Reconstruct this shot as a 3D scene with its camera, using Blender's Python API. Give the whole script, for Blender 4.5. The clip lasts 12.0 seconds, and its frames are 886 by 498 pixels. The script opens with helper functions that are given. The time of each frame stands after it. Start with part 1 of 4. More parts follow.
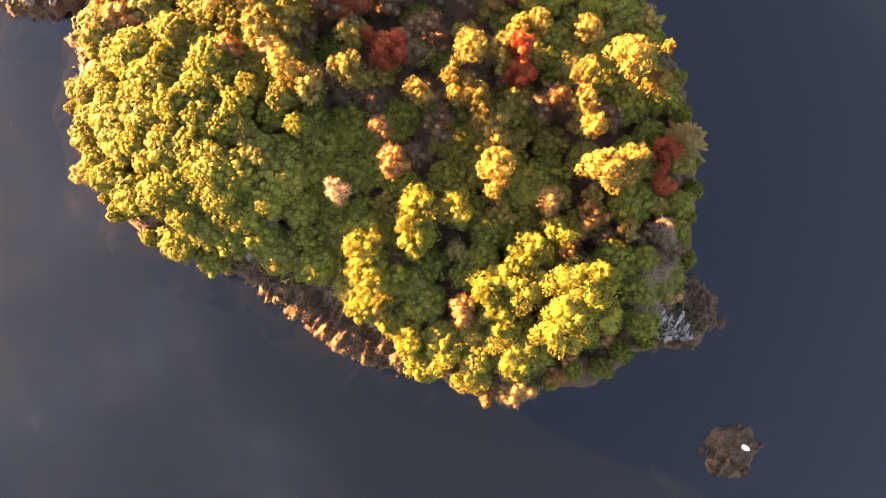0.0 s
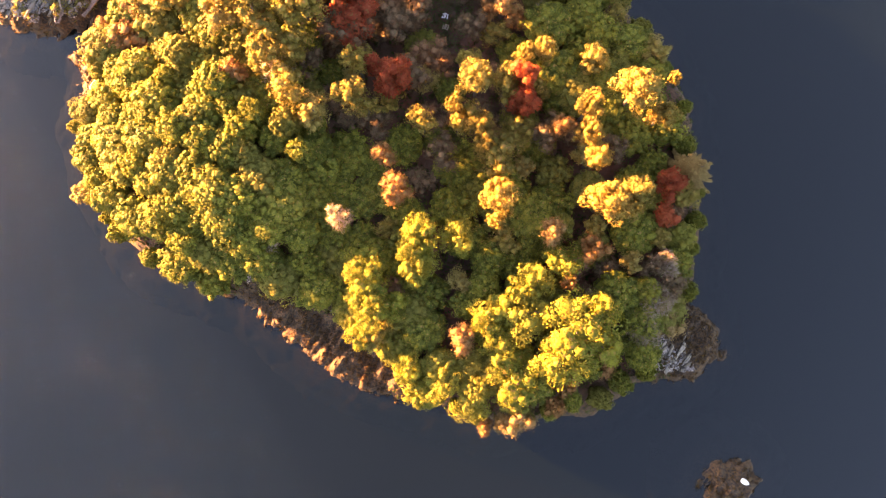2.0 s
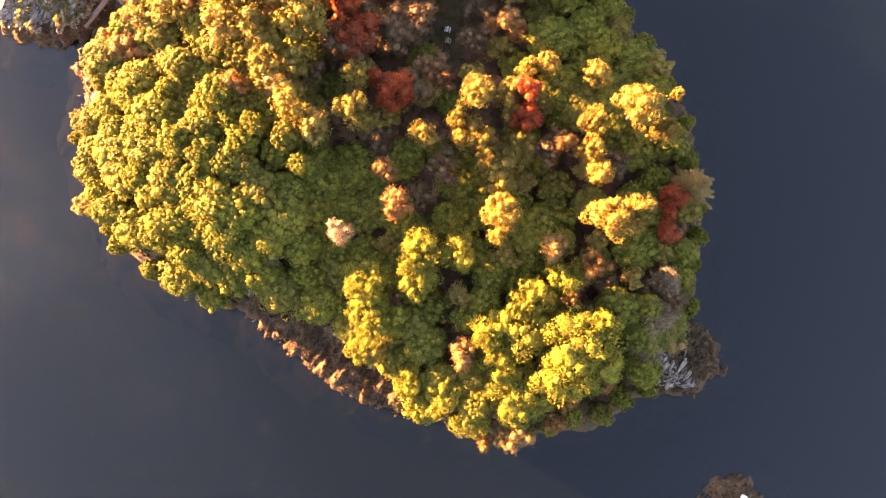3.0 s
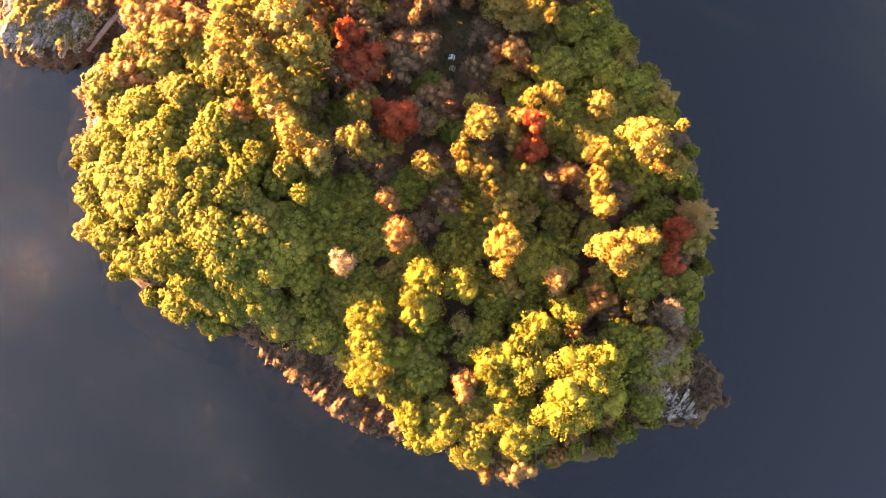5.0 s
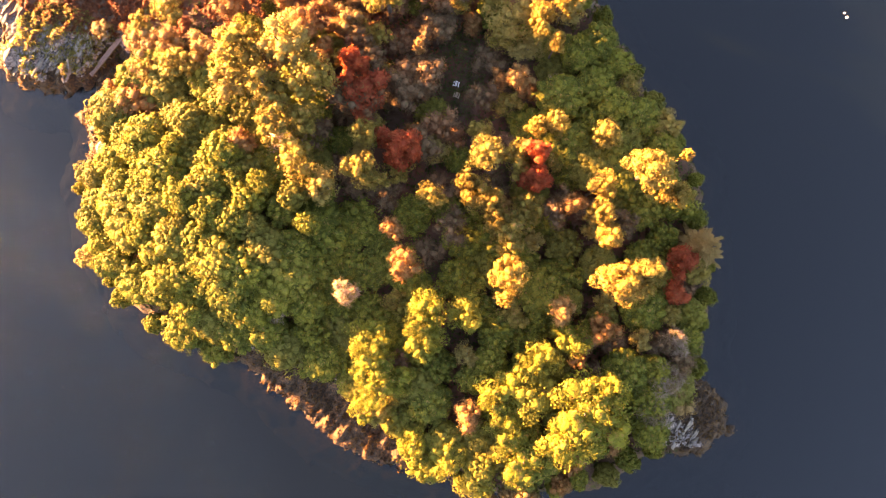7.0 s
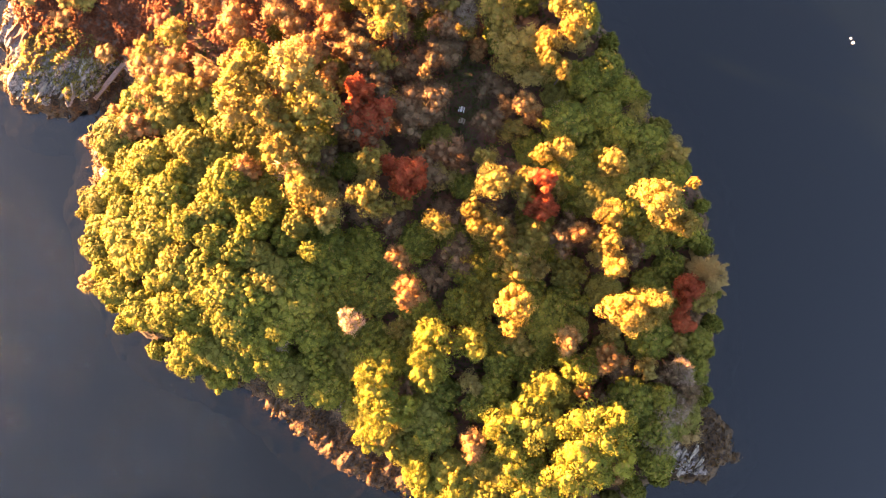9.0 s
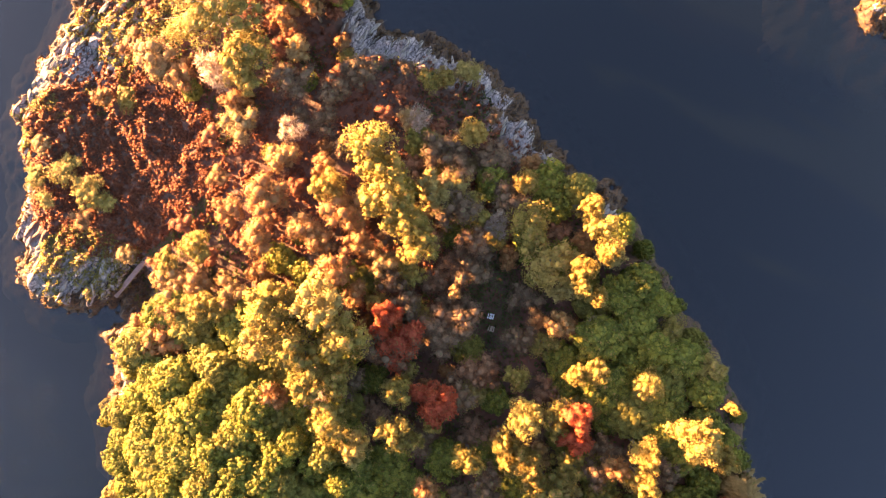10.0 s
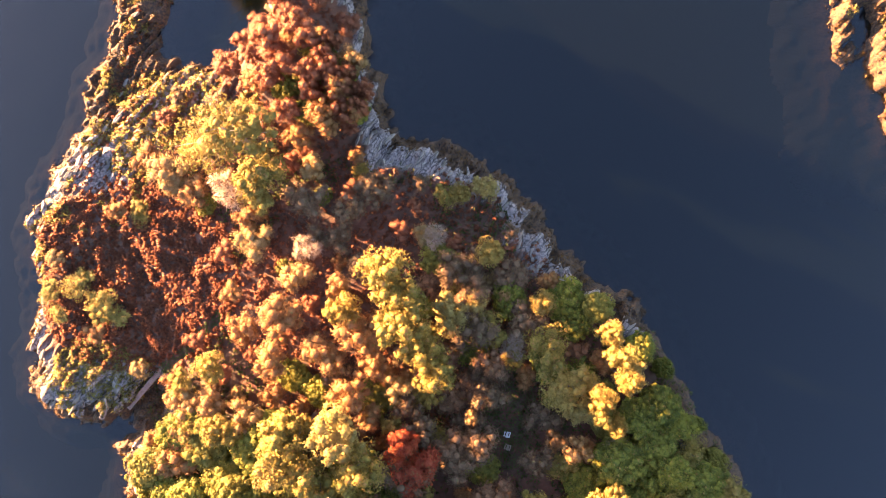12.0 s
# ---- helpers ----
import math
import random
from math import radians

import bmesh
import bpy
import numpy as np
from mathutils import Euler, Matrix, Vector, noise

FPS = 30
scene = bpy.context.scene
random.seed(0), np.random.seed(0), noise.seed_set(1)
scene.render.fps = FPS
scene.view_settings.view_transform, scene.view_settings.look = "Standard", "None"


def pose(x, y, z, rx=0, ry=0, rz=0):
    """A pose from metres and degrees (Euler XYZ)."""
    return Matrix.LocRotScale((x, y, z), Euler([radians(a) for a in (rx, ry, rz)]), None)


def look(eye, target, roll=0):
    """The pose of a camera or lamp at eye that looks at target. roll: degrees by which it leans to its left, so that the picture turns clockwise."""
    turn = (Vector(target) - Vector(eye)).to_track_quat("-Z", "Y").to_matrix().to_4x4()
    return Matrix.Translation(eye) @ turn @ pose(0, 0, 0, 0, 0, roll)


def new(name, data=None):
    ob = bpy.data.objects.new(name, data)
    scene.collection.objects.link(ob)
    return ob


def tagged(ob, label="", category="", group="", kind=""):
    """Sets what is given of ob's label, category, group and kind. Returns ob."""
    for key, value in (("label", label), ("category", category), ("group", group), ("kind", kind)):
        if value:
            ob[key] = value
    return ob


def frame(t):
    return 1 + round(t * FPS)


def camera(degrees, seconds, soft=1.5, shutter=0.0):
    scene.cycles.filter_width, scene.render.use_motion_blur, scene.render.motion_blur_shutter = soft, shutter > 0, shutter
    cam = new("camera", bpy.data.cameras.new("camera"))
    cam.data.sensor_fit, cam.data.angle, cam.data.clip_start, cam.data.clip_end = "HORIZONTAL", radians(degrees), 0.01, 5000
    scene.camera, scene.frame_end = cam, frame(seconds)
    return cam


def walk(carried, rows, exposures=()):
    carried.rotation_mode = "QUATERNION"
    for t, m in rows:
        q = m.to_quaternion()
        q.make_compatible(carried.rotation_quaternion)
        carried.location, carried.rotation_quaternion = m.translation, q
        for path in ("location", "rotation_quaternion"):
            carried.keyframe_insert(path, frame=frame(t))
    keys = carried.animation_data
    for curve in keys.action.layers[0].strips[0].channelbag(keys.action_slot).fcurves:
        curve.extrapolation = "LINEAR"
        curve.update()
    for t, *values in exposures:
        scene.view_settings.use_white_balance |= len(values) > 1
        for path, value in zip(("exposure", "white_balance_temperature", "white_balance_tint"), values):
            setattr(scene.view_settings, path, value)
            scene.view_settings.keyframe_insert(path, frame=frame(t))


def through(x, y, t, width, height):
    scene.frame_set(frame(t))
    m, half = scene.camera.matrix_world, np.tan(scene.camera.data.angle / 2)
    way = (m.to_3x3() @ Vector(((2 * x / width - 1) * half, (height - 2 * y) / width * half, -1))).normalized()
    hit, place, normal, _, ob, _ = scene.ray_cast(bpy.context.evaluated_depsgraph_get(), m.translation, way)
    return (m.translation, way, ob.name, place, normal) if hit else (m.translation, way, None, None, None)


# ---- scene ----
# The camera: a drone some 67 m above the water that looks almost straight down and glides north.
cam = camera(73.7, 12.0, soft=0.8)
PATH = [
    (0, 0.199, 0.361, 68.085, 1.931, 0.333, 2.741),
    (0.5, 0.257, 0.909, 67.996, 2.072, 0.421, 3.065),
    (1, 0.257, 1.651, 67.910, 2.063, 0.491, 3.332),
    (1.5, 0.202, 2.427, 67.896, 2.038, 0.489, 3.590),
    (2, 0.136, 3.161, 67.838, 2.085, 0.485, 3.858),
    (2.5, 0.078, 4.028, 67.789, 2.002, 0.515, 4.120),
    (3, 0.003, 4.767, 67.798, 2.028, 0.561, 4.241),
    (5, -0.642, 7.520, 67.574, 2.356, 0.420, 4.669),
    (5.5, -0.778, 8.321, 67.519, 2.333, 0.434, 4.752),
    (6, -0.948, 9.163, 67.494, 2.256, 0.424, 4.825),
    (6.5, -1.137, 9.709, 67.464, 2.422, 0.375, 4.903),
    (7, -1.340, 10.438, 67.455, 2.418, 0.370, 4.912),
    (9, -2.159, 13.123, 67.335, 2.540, 0.334, 5.041),
    (9.2, -2.211, 13.350, 67.330, 2.543, 0.335, 5.042),
    (9.3, -2.303, 13.750, 67.320, 2.549, 0.336, 5.045),
    (9.4, -2.762, 15.750, 67.271, 2.579, 0.344, 5.058),
    (9.5, -3.395, 18.510, 67.204, 2.619, 0.354, 5.075),
    (9.6, -4.035, 22.180, 67.056, 2.364, 0.491, 5.122),
    (9.7, -4.674, 25.840, 66.909, 2.109, 0.627, 5.169),
    (9.8, -5.314, 29.510, 66.762, 1.854, 0.764, 5.216),
    (9.9, -5.954, 33.180, 66.614, 1.599, 0.900, 5.263),
    (10, -6.593, 36.847, 66.467, 1.344, 1.037, 5.310),
    (10.1, -7.309, 40.500, 66.354, 1.262, 1.161, 5.319),
    (10.2, -8.014, 44.100, 66.243, 1.180, 1.283, 5.328),
    (10.3, -8.367, 45.900, 66.187, 1.140, 1.344, 5.333),
    (10.5, -8.448, 46.315, 66.174, 1.130, 1.358, 5.334),
    (11, -8.557, 47.260, 66.087, 1.175, 1.452, 5.333),
    (11.5, -8.461, 48.007, 66.018, 1.418, 1.693, 5.350),
    (12, -8.603, 48.999, 65.952, 1.446, 1.760, 5.326),
]
walk(cam, [(t, pose(*place)) for t, *place in PATH], [(0, 4.82, 7700, 36), (9.3, 4.8, 7500, 35), (10.3, 4.58, 6350, 33), (12, 4.57, 6100, 32)])

# The light: a low, warm sun in the west-north-west and a clear sky.
SUN_AZIMUTH, SUN_HEIGHT = radians(159.5), radians(7.7)
TO_SUN = Vector((math.cos(SUN_AZIMUTH) * math.cos(SUN_HEIGHT), math.sin(SUN_AZIMUTH) * math.cos(SUN_HEIGHT), math.sin(SUN_HEIGHT)))
sun_data = bpy.data.lights.new("sun", "SUN")
sun_data.energy, sun_data.color, sun_data.angle = 5.0, (1.0, 0.57, 0.22), radians(0.6)
sun = new("sun", sun_data)
sun.matrix_world = look(TO_SUN * 300, (0, 0, 0))
world = bpy.data.worlds.new("world")
scene.world = world
world.use_nodes = True
sky = world.node_tree.nodes.new("ShaderNodeTexSky")
sky.sky_type, sky.sun_disc = "NISHITA", False
sky.sun_elevation, sky.sun_rotation = SUN_HEIGHT, radians(90) - SUN_AZIMUTH
background = world.node_tree.nodes["Background"]
world.node_tree.links.new(sky.outputs[0], background.inputs[0])
sky.ozone_density = 1.5
background.inputs[1].default_value = 0.045


# ---- materials ----
def material(name):
    """An empty node material and a helper that adds linked nodes to it."""
    mat = bpy.data.materials.new(name)
    mat.use_nodes = True
    tree = mat.node_tree
    tree.nodes.clear()

    def node(kind, links=(), **settings):
        made = tree.nodes.new("ShaderNode" + kind)
        for key, value in settings.items():
            setattr(made, key, value)
        for slot, source in dict(links).items():
            if hasattr(source, "is_output"):
                tree.links.new(source, made.inputs[slot])
            else:
                made.inputs[slot].default_value = source
        return made

    return mat, node


def noise_node(node, scale, detail=3.0, coords="Object"):
    where = node("TexCoord").outputs[coords]
    return node("TexNoise", {"Vector": where, "Scale": scale, "Detail": detail, "Roughness": 0.6}).outputs["Fac"]


def blend(node, factor, a, b, mode="MIX"):
    made = node("Mix", data_type="RGBA", blend_type=mode)
    tree = made.id_data
    for slot, source in ((0, factor), (6, a), (7, b)):
        if hasattr(source, "is_output"):
            tree.links.new(source, made.inputs[slot])
        elif slot:
            made.inputs[slot].default_value = (*source, 1)
        else:
            made.inputs[slot].default_value = source
    return made.outputs[2]


def spread(node, value, low, high):
    """value stretched so that low gives 0 and high gives 1."""
    return node("MapRange", {0: value, 1: low, 2: high, 3: 0.0, 4: 1.0}, interpolation_type="SMOOTHSTEP").outputs[0]


def leaf_material(name, dark, light, odd, kin=None, odd_share=0.12, through=0.32, rough=0.6):
    """Foliage: every leaf between two colours, some of an odd third one; whole plants differ as well."""
    mat, node = material(name)
    cell = node("TexVoronoi", {"Vector": node("TexCoord").outputs["Object"], "Scale": 6.0})
    each = node("Math", {0: node("NewGeometry").outputs["Random Per Island"], 1: node("SeparateColor", {0: cell.outputs["Color"]}).outputs[0]}, operation="ADD").outputs[0]
    each = node("Math", {0: each}, operation="FRACT").outputs[0]
    bump = node("Bump", {"Height": cell.outputs["Distance"], "Strength": 0.25, "Distance": 0.1})
    plant = node("ObjectInfo").outputs["Random"]
    patch = spread(node, noise_node(node, 0.9, 2.0), 0.3, 0.7)
    mixed = node("Math", {0: each, 1: patch}, operation="ADD").outputs[0]
    mixed = node("Math", {0: mixed, 1: plant}, operation="ADD").outputs[0]
    colour = blend(node, spread(node, mixed, 0.5, 2.5), dark, light)
    rare = spread(node, node("Math", {0: node("Math", {0: each, 1: 7.31}, operation="MULTIPLY").outputs[0]}, operation="FRACT").outputs[0],
                  1.0 - odd_share, 1.0 - odd_share * 0.5)
    colour = blend(node, rare, colour, odd)
    if kin:
        drift = node("Math", {0: spread(node, plant, 0.5, 1.0), 1: 0.85}, operation="MULTIPLY").outputs[0]
        colour = blend(node, drift, colour, blend(node, each, [0.6 * c for c in kin], kin))
    body = node("BsdfPrincipled", {"Base Color": colour, "Roughness": rough, "Specular IOR Level": 0.1, "Normal": bump.outputs[0]})
    glow = node("BsdfTranslucent", {"Color": colour})
    both = node("MixShader", {0: through, 1: body.outputs[0], 2: glow.outputs[0]})
    node("OutputMaterial", {0: both.outputs[0]})
    return mat


def bark_material(name, dark, light):
    mat, node = material(name)
    grain = noise_node(node, 9.0, 5.0)
    colour = blend(node, spread(node, grain, 0.3, 0.7), dark, light)
    bump = node("Bump", {"Height": grain, "Strength": 0.6, "Distance": 0.05})
    body = node("BsdfPrincipled", {"Base Color": colour, "Roughness": 0.9, "Normal": bump.outputs[0]})
    node("OutputMaterial", {0: body.outputs[0]})
    return mat


def cracks(node):
    """Thin joints along the slant of the beds: 0 in a joint, 1 on the face of a slab."""
    where = node("NewGeometry").outputs["Position"]
    turned = node("Mapping", {0: where, 2: (0, 0, radians(-62))}).outputs[0]
    turned = node("Mapping", {0: turned, 3: (0.35, 1.6, 0.8)}).outputs[0]
    bent = node("TexNoise", {"Vector": where, "Scale": 0.9, "Detail": 3.0}).outputs["Color"]
    turned = blend(node, 0.8, turned, bent, "ADD")
    edge = node("TexVoronoi", {"Vector": turned, "Scale": 1.5}, feature="DISTANCE_TO_EDGE").outputs["Distance"]
    faint = spread(node, node("TexNoise", {"Vector": where, "Scale": 0.7, "Detail": 2.0}).outputs["Fac"], 0.45, 0.65)
    return node("Math", {0: spread(node, edge, 0.0, 0.09), 1: faint}, operation="MAXIMUM").outputs[0]


def rock_material(name, dark, light, lichen):
    mat, node = material(name)
    broad, fine = noise_node(node, 0.8, 4.0), noise_node(node, 6.0, 6.0)
    plant = node("ObjectInfo").outputs["Random"]
    shade = node("Math", {0: broad, 1: node("Math", {0: plant, 1: 0.35}, operation="MULTIPLY").outputs[0]}, operation="ADD").outputs[0]
    colour = blend(node, spread(node, shade, 0.35, 0.9), dark, light)
    colour = blend(node, spread(node, fine, 0.46, 0.66), colour, lichen)
    face = cracks(node)
    colour = blend(node, face, (0.035, 0.028, 0.024), colour)
    bump = node("Bump", {"Height": fine, "Strength": 0.8, "Distance": 0.12})
    bump = node("Bump", {"Height": face, "Strength": 0.8, "Distance": 0.15, "Normal": bump.outputs[0]})
    body = node("BsdfPrincipled", {"Base Color": colour, "Roughness": 0.85, "Normal": bump.outputs[0]})
    node("OutputMaterial", {0: body.outputs[0]})
    return mat


def ground_material():
    """Seaweed at the tide line, bare rock above it, then peaty soil with moss."""
    mat, node = material("island_ground")
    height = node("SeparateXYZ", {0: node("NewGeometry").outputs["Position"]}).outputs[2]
    fine, broad = noise_node(node, 4.0, 6.0), noise_node(node, 0.35, 4.0)
    wobble = node("Math", {0: node("Math", {0: fine, 1: broad}, operation="ADD").outputs[0], 1: 1.0}, operation="SUBTRACT").outputs[0]
    level = node("Math", {0: height, 1: wobble}, operation="ADD").outputs[0]
    draped = node("Attribute", attribute_name="weed").outputs["Fac"]
    level = node("Math", {0: level, 1: node("Math", {0: draped, 1: 1.4}, operation="MULTIPLY").outputs[0]}, operation="SUBTRACT").outputs[0]
    weed = blend(node, spread(node, fine, 0.35, 0.65), (0.024, 0.014, 0.008), (0.105, 0.053, 0.018))
    stone = blend(node, spread(node, fine, 0.3, 0.65), (0.08, 0.064, 0.056), (0.37, 0.30, 0.255))
    stone = blend(node, cracks(node), (0.03, 0.024, 0.02), stone)
    open_shore = node("Attribute", attribute_name="bare").outputs["Fac"]
    stone = blend(node, spread(node, open_shore, 0.15, 0.45), weed, stone)
    soil = blend(node, spread(node, broad, 0.4, 0.6), (0.12, 0.046, 0.022), (0.075, 0.038, 0.018))
    soil = blend(node, spread(node, fine, 0.45, 0.75), soil, (0.085, 0.04, 0.02))
    # Below water the weed colour fades to near black, standing in for absorbed light.
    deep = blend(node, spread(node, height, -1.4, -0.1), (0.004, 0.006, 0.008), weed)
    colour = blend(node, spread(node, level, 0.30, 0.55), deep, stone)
    colour = blend(node, spread(node, node("Math", {0: level, 1: node("Math", {0: open_shore, 1: 1.2}, operation="MULTIPLY").outputs[0]}, operation="SUBTRACT").outputs[0], 1.1, 1.6), colour, soil)
    bump = node("Bump", {"Height": fine, "Strength": 0.9, "Distance": 0.2})
    body = node("BsdfPrincipled", {"Base Color": colour, "Roughness": 0.85, "Normal": bump.outputs[0]})
    node("OutputMaterial", {0: body.outputs[0]})
    return mat


def water_material():
    """Dark sea water with wind ripples; a part of the light passes to the shallows."""
    mat, node = material("sea_water")
    where = node("TexCoord").outputs["Object"]
    turned = node("Mapping", {0: where, 2: (0, 0, radians(-25))}).outputs[0]
    turned = node("Mapping", {0: turned, 3: (0.5, 1.0, 1.0)}).outputs[0]
    ripple = node("TexNoise", {"Vector": turned, "Scale": 5.5, "Detail": 3.0, "Roughness": 0.65}).outputs["Fac"]
    swell = node("TexNoise", {"Vector": turned, "Scale": 0.35, "Detail": 2.0}).outputs["Fac"]
    calm = node("TexNoise", {"Vector": where, "Scale": 0.035, "Detail": 3.0}).outputs["Fac"]
    rough = spread(node, calm, 0.3, 0.7)
    high = node("Math", {0: ripple, 1: node("Math", {0: swell, 1: 2.0}, operation="MULTIPLY").outputs[0]}, operation="ADD").outputs[0]
    strength = node("MapRange", {0: rough, 1: 0.0, 2: 1.0, 3: 0.20, 4: 0.23}).outputs[0]
    bump = node("Bump", {"Height": high, "Strength": strength, "Distance": 0.1})
    crest = node("TexNoise", {"Vector": turned, "Scale": 6.0, "Detail": 1.0}).outputs["Fac"]
    spot = node("SeparateXYZ", {0: where}).outputs
    slant = node("Math", {0: spot[0], 1: spot[1]}, operation="ADD").outputs[0]
    open_south = node("MapRange", {0: slant, 1: -26.0, 2: -36.0, 3: 0.0, 4: 1.0}, interpolation_type="SMOOTHSTEP").outputs[0]
    open_west = node("MapRange", {0: spot[0], 1: 14.0, 2: -12.0, 3: 0.0, 4: 1.0}, interpolation_type="SMOOTHSTEP").outputs[0]
    breeze = node("Math", {0: open_south, 1: open_west}, operation="MULTIPLY").outputs[0]
    bump = node("Bump", {"Height": spread(node, crest, 0.69, 0.78), "Strength": breeze, "Distance": 0.034, "Normal": bump.outputs[0]})
    tone = blend(node, rough, (0.0013, 0.0026, 0.0025), (0.0016, 0.0031, 0.0029))
    body = node("BsdfPrincipled", {"Base Color": tone, "Roughness": 0.08, "IOR": 1.6, "Normal": bump.outputs[0]})
    clear = node("BsdfTransparent", {"Color": (0.6, 0.62, 0.62, 1)})
    both = node("MixShader", {0: 0.22, 1: body.outputs[0], 2: clear.outputs[0]})
    node("OutputMaterial", {0: both.outputs[0]})
    return mat


def plain_material(name, colour, rough=0.5, wear=(0.5, 0.5, 0.5), share=0.3, scale=7.0):
    mat, node = material(name)
    grain = noise_node(node, scale, 5.0)
    tone = blend(node, node("Math", {0: spread(node, grain, 0.4, 0.75), 1: share}, operation="MULTIPLY").outputs[0], colour, wear)
    bump = node("Bump", {"Height": grain, "Strength": 0.3, "Distance": 0.02})
    body = node("BsdfPrincipled", {"Base Color": tone, "Roughness": rough, "Normal": bump.outputs[0]})
    node("OutputMaterial", {0: body.outputs[0]})
    return mat


BUSH_LEAF = leaf_material("rhododendron_leaf", (0.080, 0.094, 0.017), (0.262, 0.248, 0.034), (0.30, 0.20, 0.055), (0.19, 0.17, 0.04), odd_share=0.07)
YELLOW_LEAF = leaf_material("golden_leaf", (0.18, 0.132, 0.030), (0.35, 0.248, 0.055), (0.38, 0.22, 0.07), (0.28, 0.23, 0.06))
LIME_LEAF = leaf_material("lime_leaf", (0.115, 0.130, 0.020), (0.285, 0.27, 0.034), (0.35, 0.22, 0.055), (0.25, 0.24, 0.04))
OLIVE_LEAF = leaf_material("olive_leaf", (0.15, 0.122, 0.028), (0.33, 0.25, 0.05), (0.33, 0.19, 0.06), (0.33, 0.25, 0.08))
BROAD_LEAF = leaf_material("broad_leaf", (0.115, 0.100, 0.024), (0.25, 0.195, 0.045), (0.26, 0.15, 0.05))
ORANGE_LEAF = leaf_material("orange_leaf", (0.21, 0.098, 0.034), (0.36, 0.178, 0.065), (0.20, 0.15, 0.045), (0.33, 0.23, 0.09))
RED_LEAF = leaf_material("red_leaf", (0.29, 0.055, 0.024), (0.52, 0.122, 0.048), (0.28, 0.12, 0.04))
BROWN_TWIG = leaf_material("brown_twig", (0.090, 0.056, 0.030), (0.19, 0.122, 0.064), (0.12, 0.10, 0.04), (0.23, 0.115, 0.055), through=0.15)
PALE_TWIG = leaf_material("pale_twig", (0.20, 0.145, 0.10), (0.38, 0.27, 0.19), (0.20, 0.17, 0.09), through=0.1)
BRACKEN_FROND = leaf_material("bracken_frond", (0.18, 0.066, 0.032), (0.27, 0.100, 0.044), (0.28, 0.135, 0.055), odd_share=0.05, through=0.2)
GRASS_BLADE = leaf_material("grass_blade", (0.12, 0.115, 0.028), (0.32, 0.26, 0.06), (0.20, 0.10, 0.035), through=0.2)
WEED_FROND = leaf_material("weed_frond", (0.045, 0.024, 0.010), (0.23, 0.122, 0.027), (0.09, 0.05, 0.02), through=0.1, rough=0.6)
LAWN_BLADE = leaf_material("lawn_blade", (0.05, 0.085, 0.020), (0.09, 0.14, 0.034), (0.10, 0.10, 0.03), through=0.2)
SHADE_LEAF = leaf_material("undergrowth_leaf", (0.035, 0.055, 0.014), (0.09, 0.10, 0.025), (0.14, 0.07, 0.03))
NEEDLE = leaf_material("needle", (0.27, 0.175, 0.065), (0.45, 0.31, 0.12), (0.30, 0.23, 0.08))
BARK = bark_material("brown_bark", (0.045, 0.032, 0.022), (0.15, 0.115, 0.08))
PALE_BARK = bark_material("pale_bark", (0.22, 0.17, 0.13), (0.46, 0.38, 0.30))
ROCK = rock_material("shore_rock", (0.10, 0.082, 0.068), (0.38, 0.32, 0.265), (0.30, 0.235, 0.12))
WET_ROCK = rock_material("weedy_rock", (0.028, 0.018, 0.011), (0.10, 0.056, 0.022), (0.15, 0.08, 0.02))
GROUND, WATER = ground_material(), water_material()


# ---- the lie of the land ----
# the shoreline, and the trees that stand out: x, y, height of the tip, radius of the crown
YELLOW_EAST = [
    (17.7, 22.1, 13.0, 2.4), (20.9, 20.2, 11.0, 1.6), (13.2, 20.4, 12.5, 1.4), (13.3, 17.8, 12.5, 1.5),
    (14.3, 15.6, 12.0, 1.5), (22.5, 24.9, 8.0, 0.7), (1.8, 22.6, 12.0, 1.9), (-0.4, 20.0, 11.0, 1.0),
    (0.2, 18.2, 11.0, 1.0), (2.5, 17.8, 11.0, 1.4), (3.3, 16.0, 10.5, 1.0), (6.7, 26.7, 7.6, 1.0),
    (8.9, 27.3, 7.6, 1.4), (13.8, 26.2, 8.0, 1.6), (15.7, 10.9, 12.6, 2.5), (18.4, 12.2, 12.0, 1.5),
    (4.9, 11.2, 12.0, 1.9), (4.5, 8.6, 11.5, 0.9), (18.0, 10.6, 11.5, 1.3),
]
YELLOW_SOUTH = [
    (-8.2, 1.9, 8.6, 1.5), (-3.4, 5.4, 9.2, 1.2), (-3.0, 2.8, 8.8, 1.2), (-7.5, -1.7, 7.8, 1.4),
    (-8.5, -4.4, 6.6, 1.2), (4.8, -1.7, 8.6, 1.2), (-2.9, 7.0, 9.2, 1.8), (-3.2, 3.6, 9.0, 1.5),
    (1.0, 6.8, 9.2, 1.6), (-8.7, 3.0, 8.2, 1.8), (-7.8, 0.2, 8.0, 1.8), (8.3, -1.1, 8.8, 2.2),
    (9.0, 3.0, 9.2, 1.6), (7.4, 1.7, 9.0, 1.2), (4.9, -0.9, 8.6, 2.0), (13.8, -1.9, 10.0, 2.7),
    (15.8, 0.5, 9.8, 1.5), (11.9, -4.9, 9.5, 2.5), (16.0, -3.2, 9.0, 2.1), (8.4, -7.7, 7.5, 2.4),
    (6.0, -4.5, 8.2, 1.6), (12.1, 4.9, 9.3, 1.6), (-5.5, -0.8, 7.5, 1.4), (0.4, -8.6, 6.5, 1.5),
    (-3.3, -7.1, 6.5, 1.3), (3.5, -10.9, 5.5, 1.4),
]
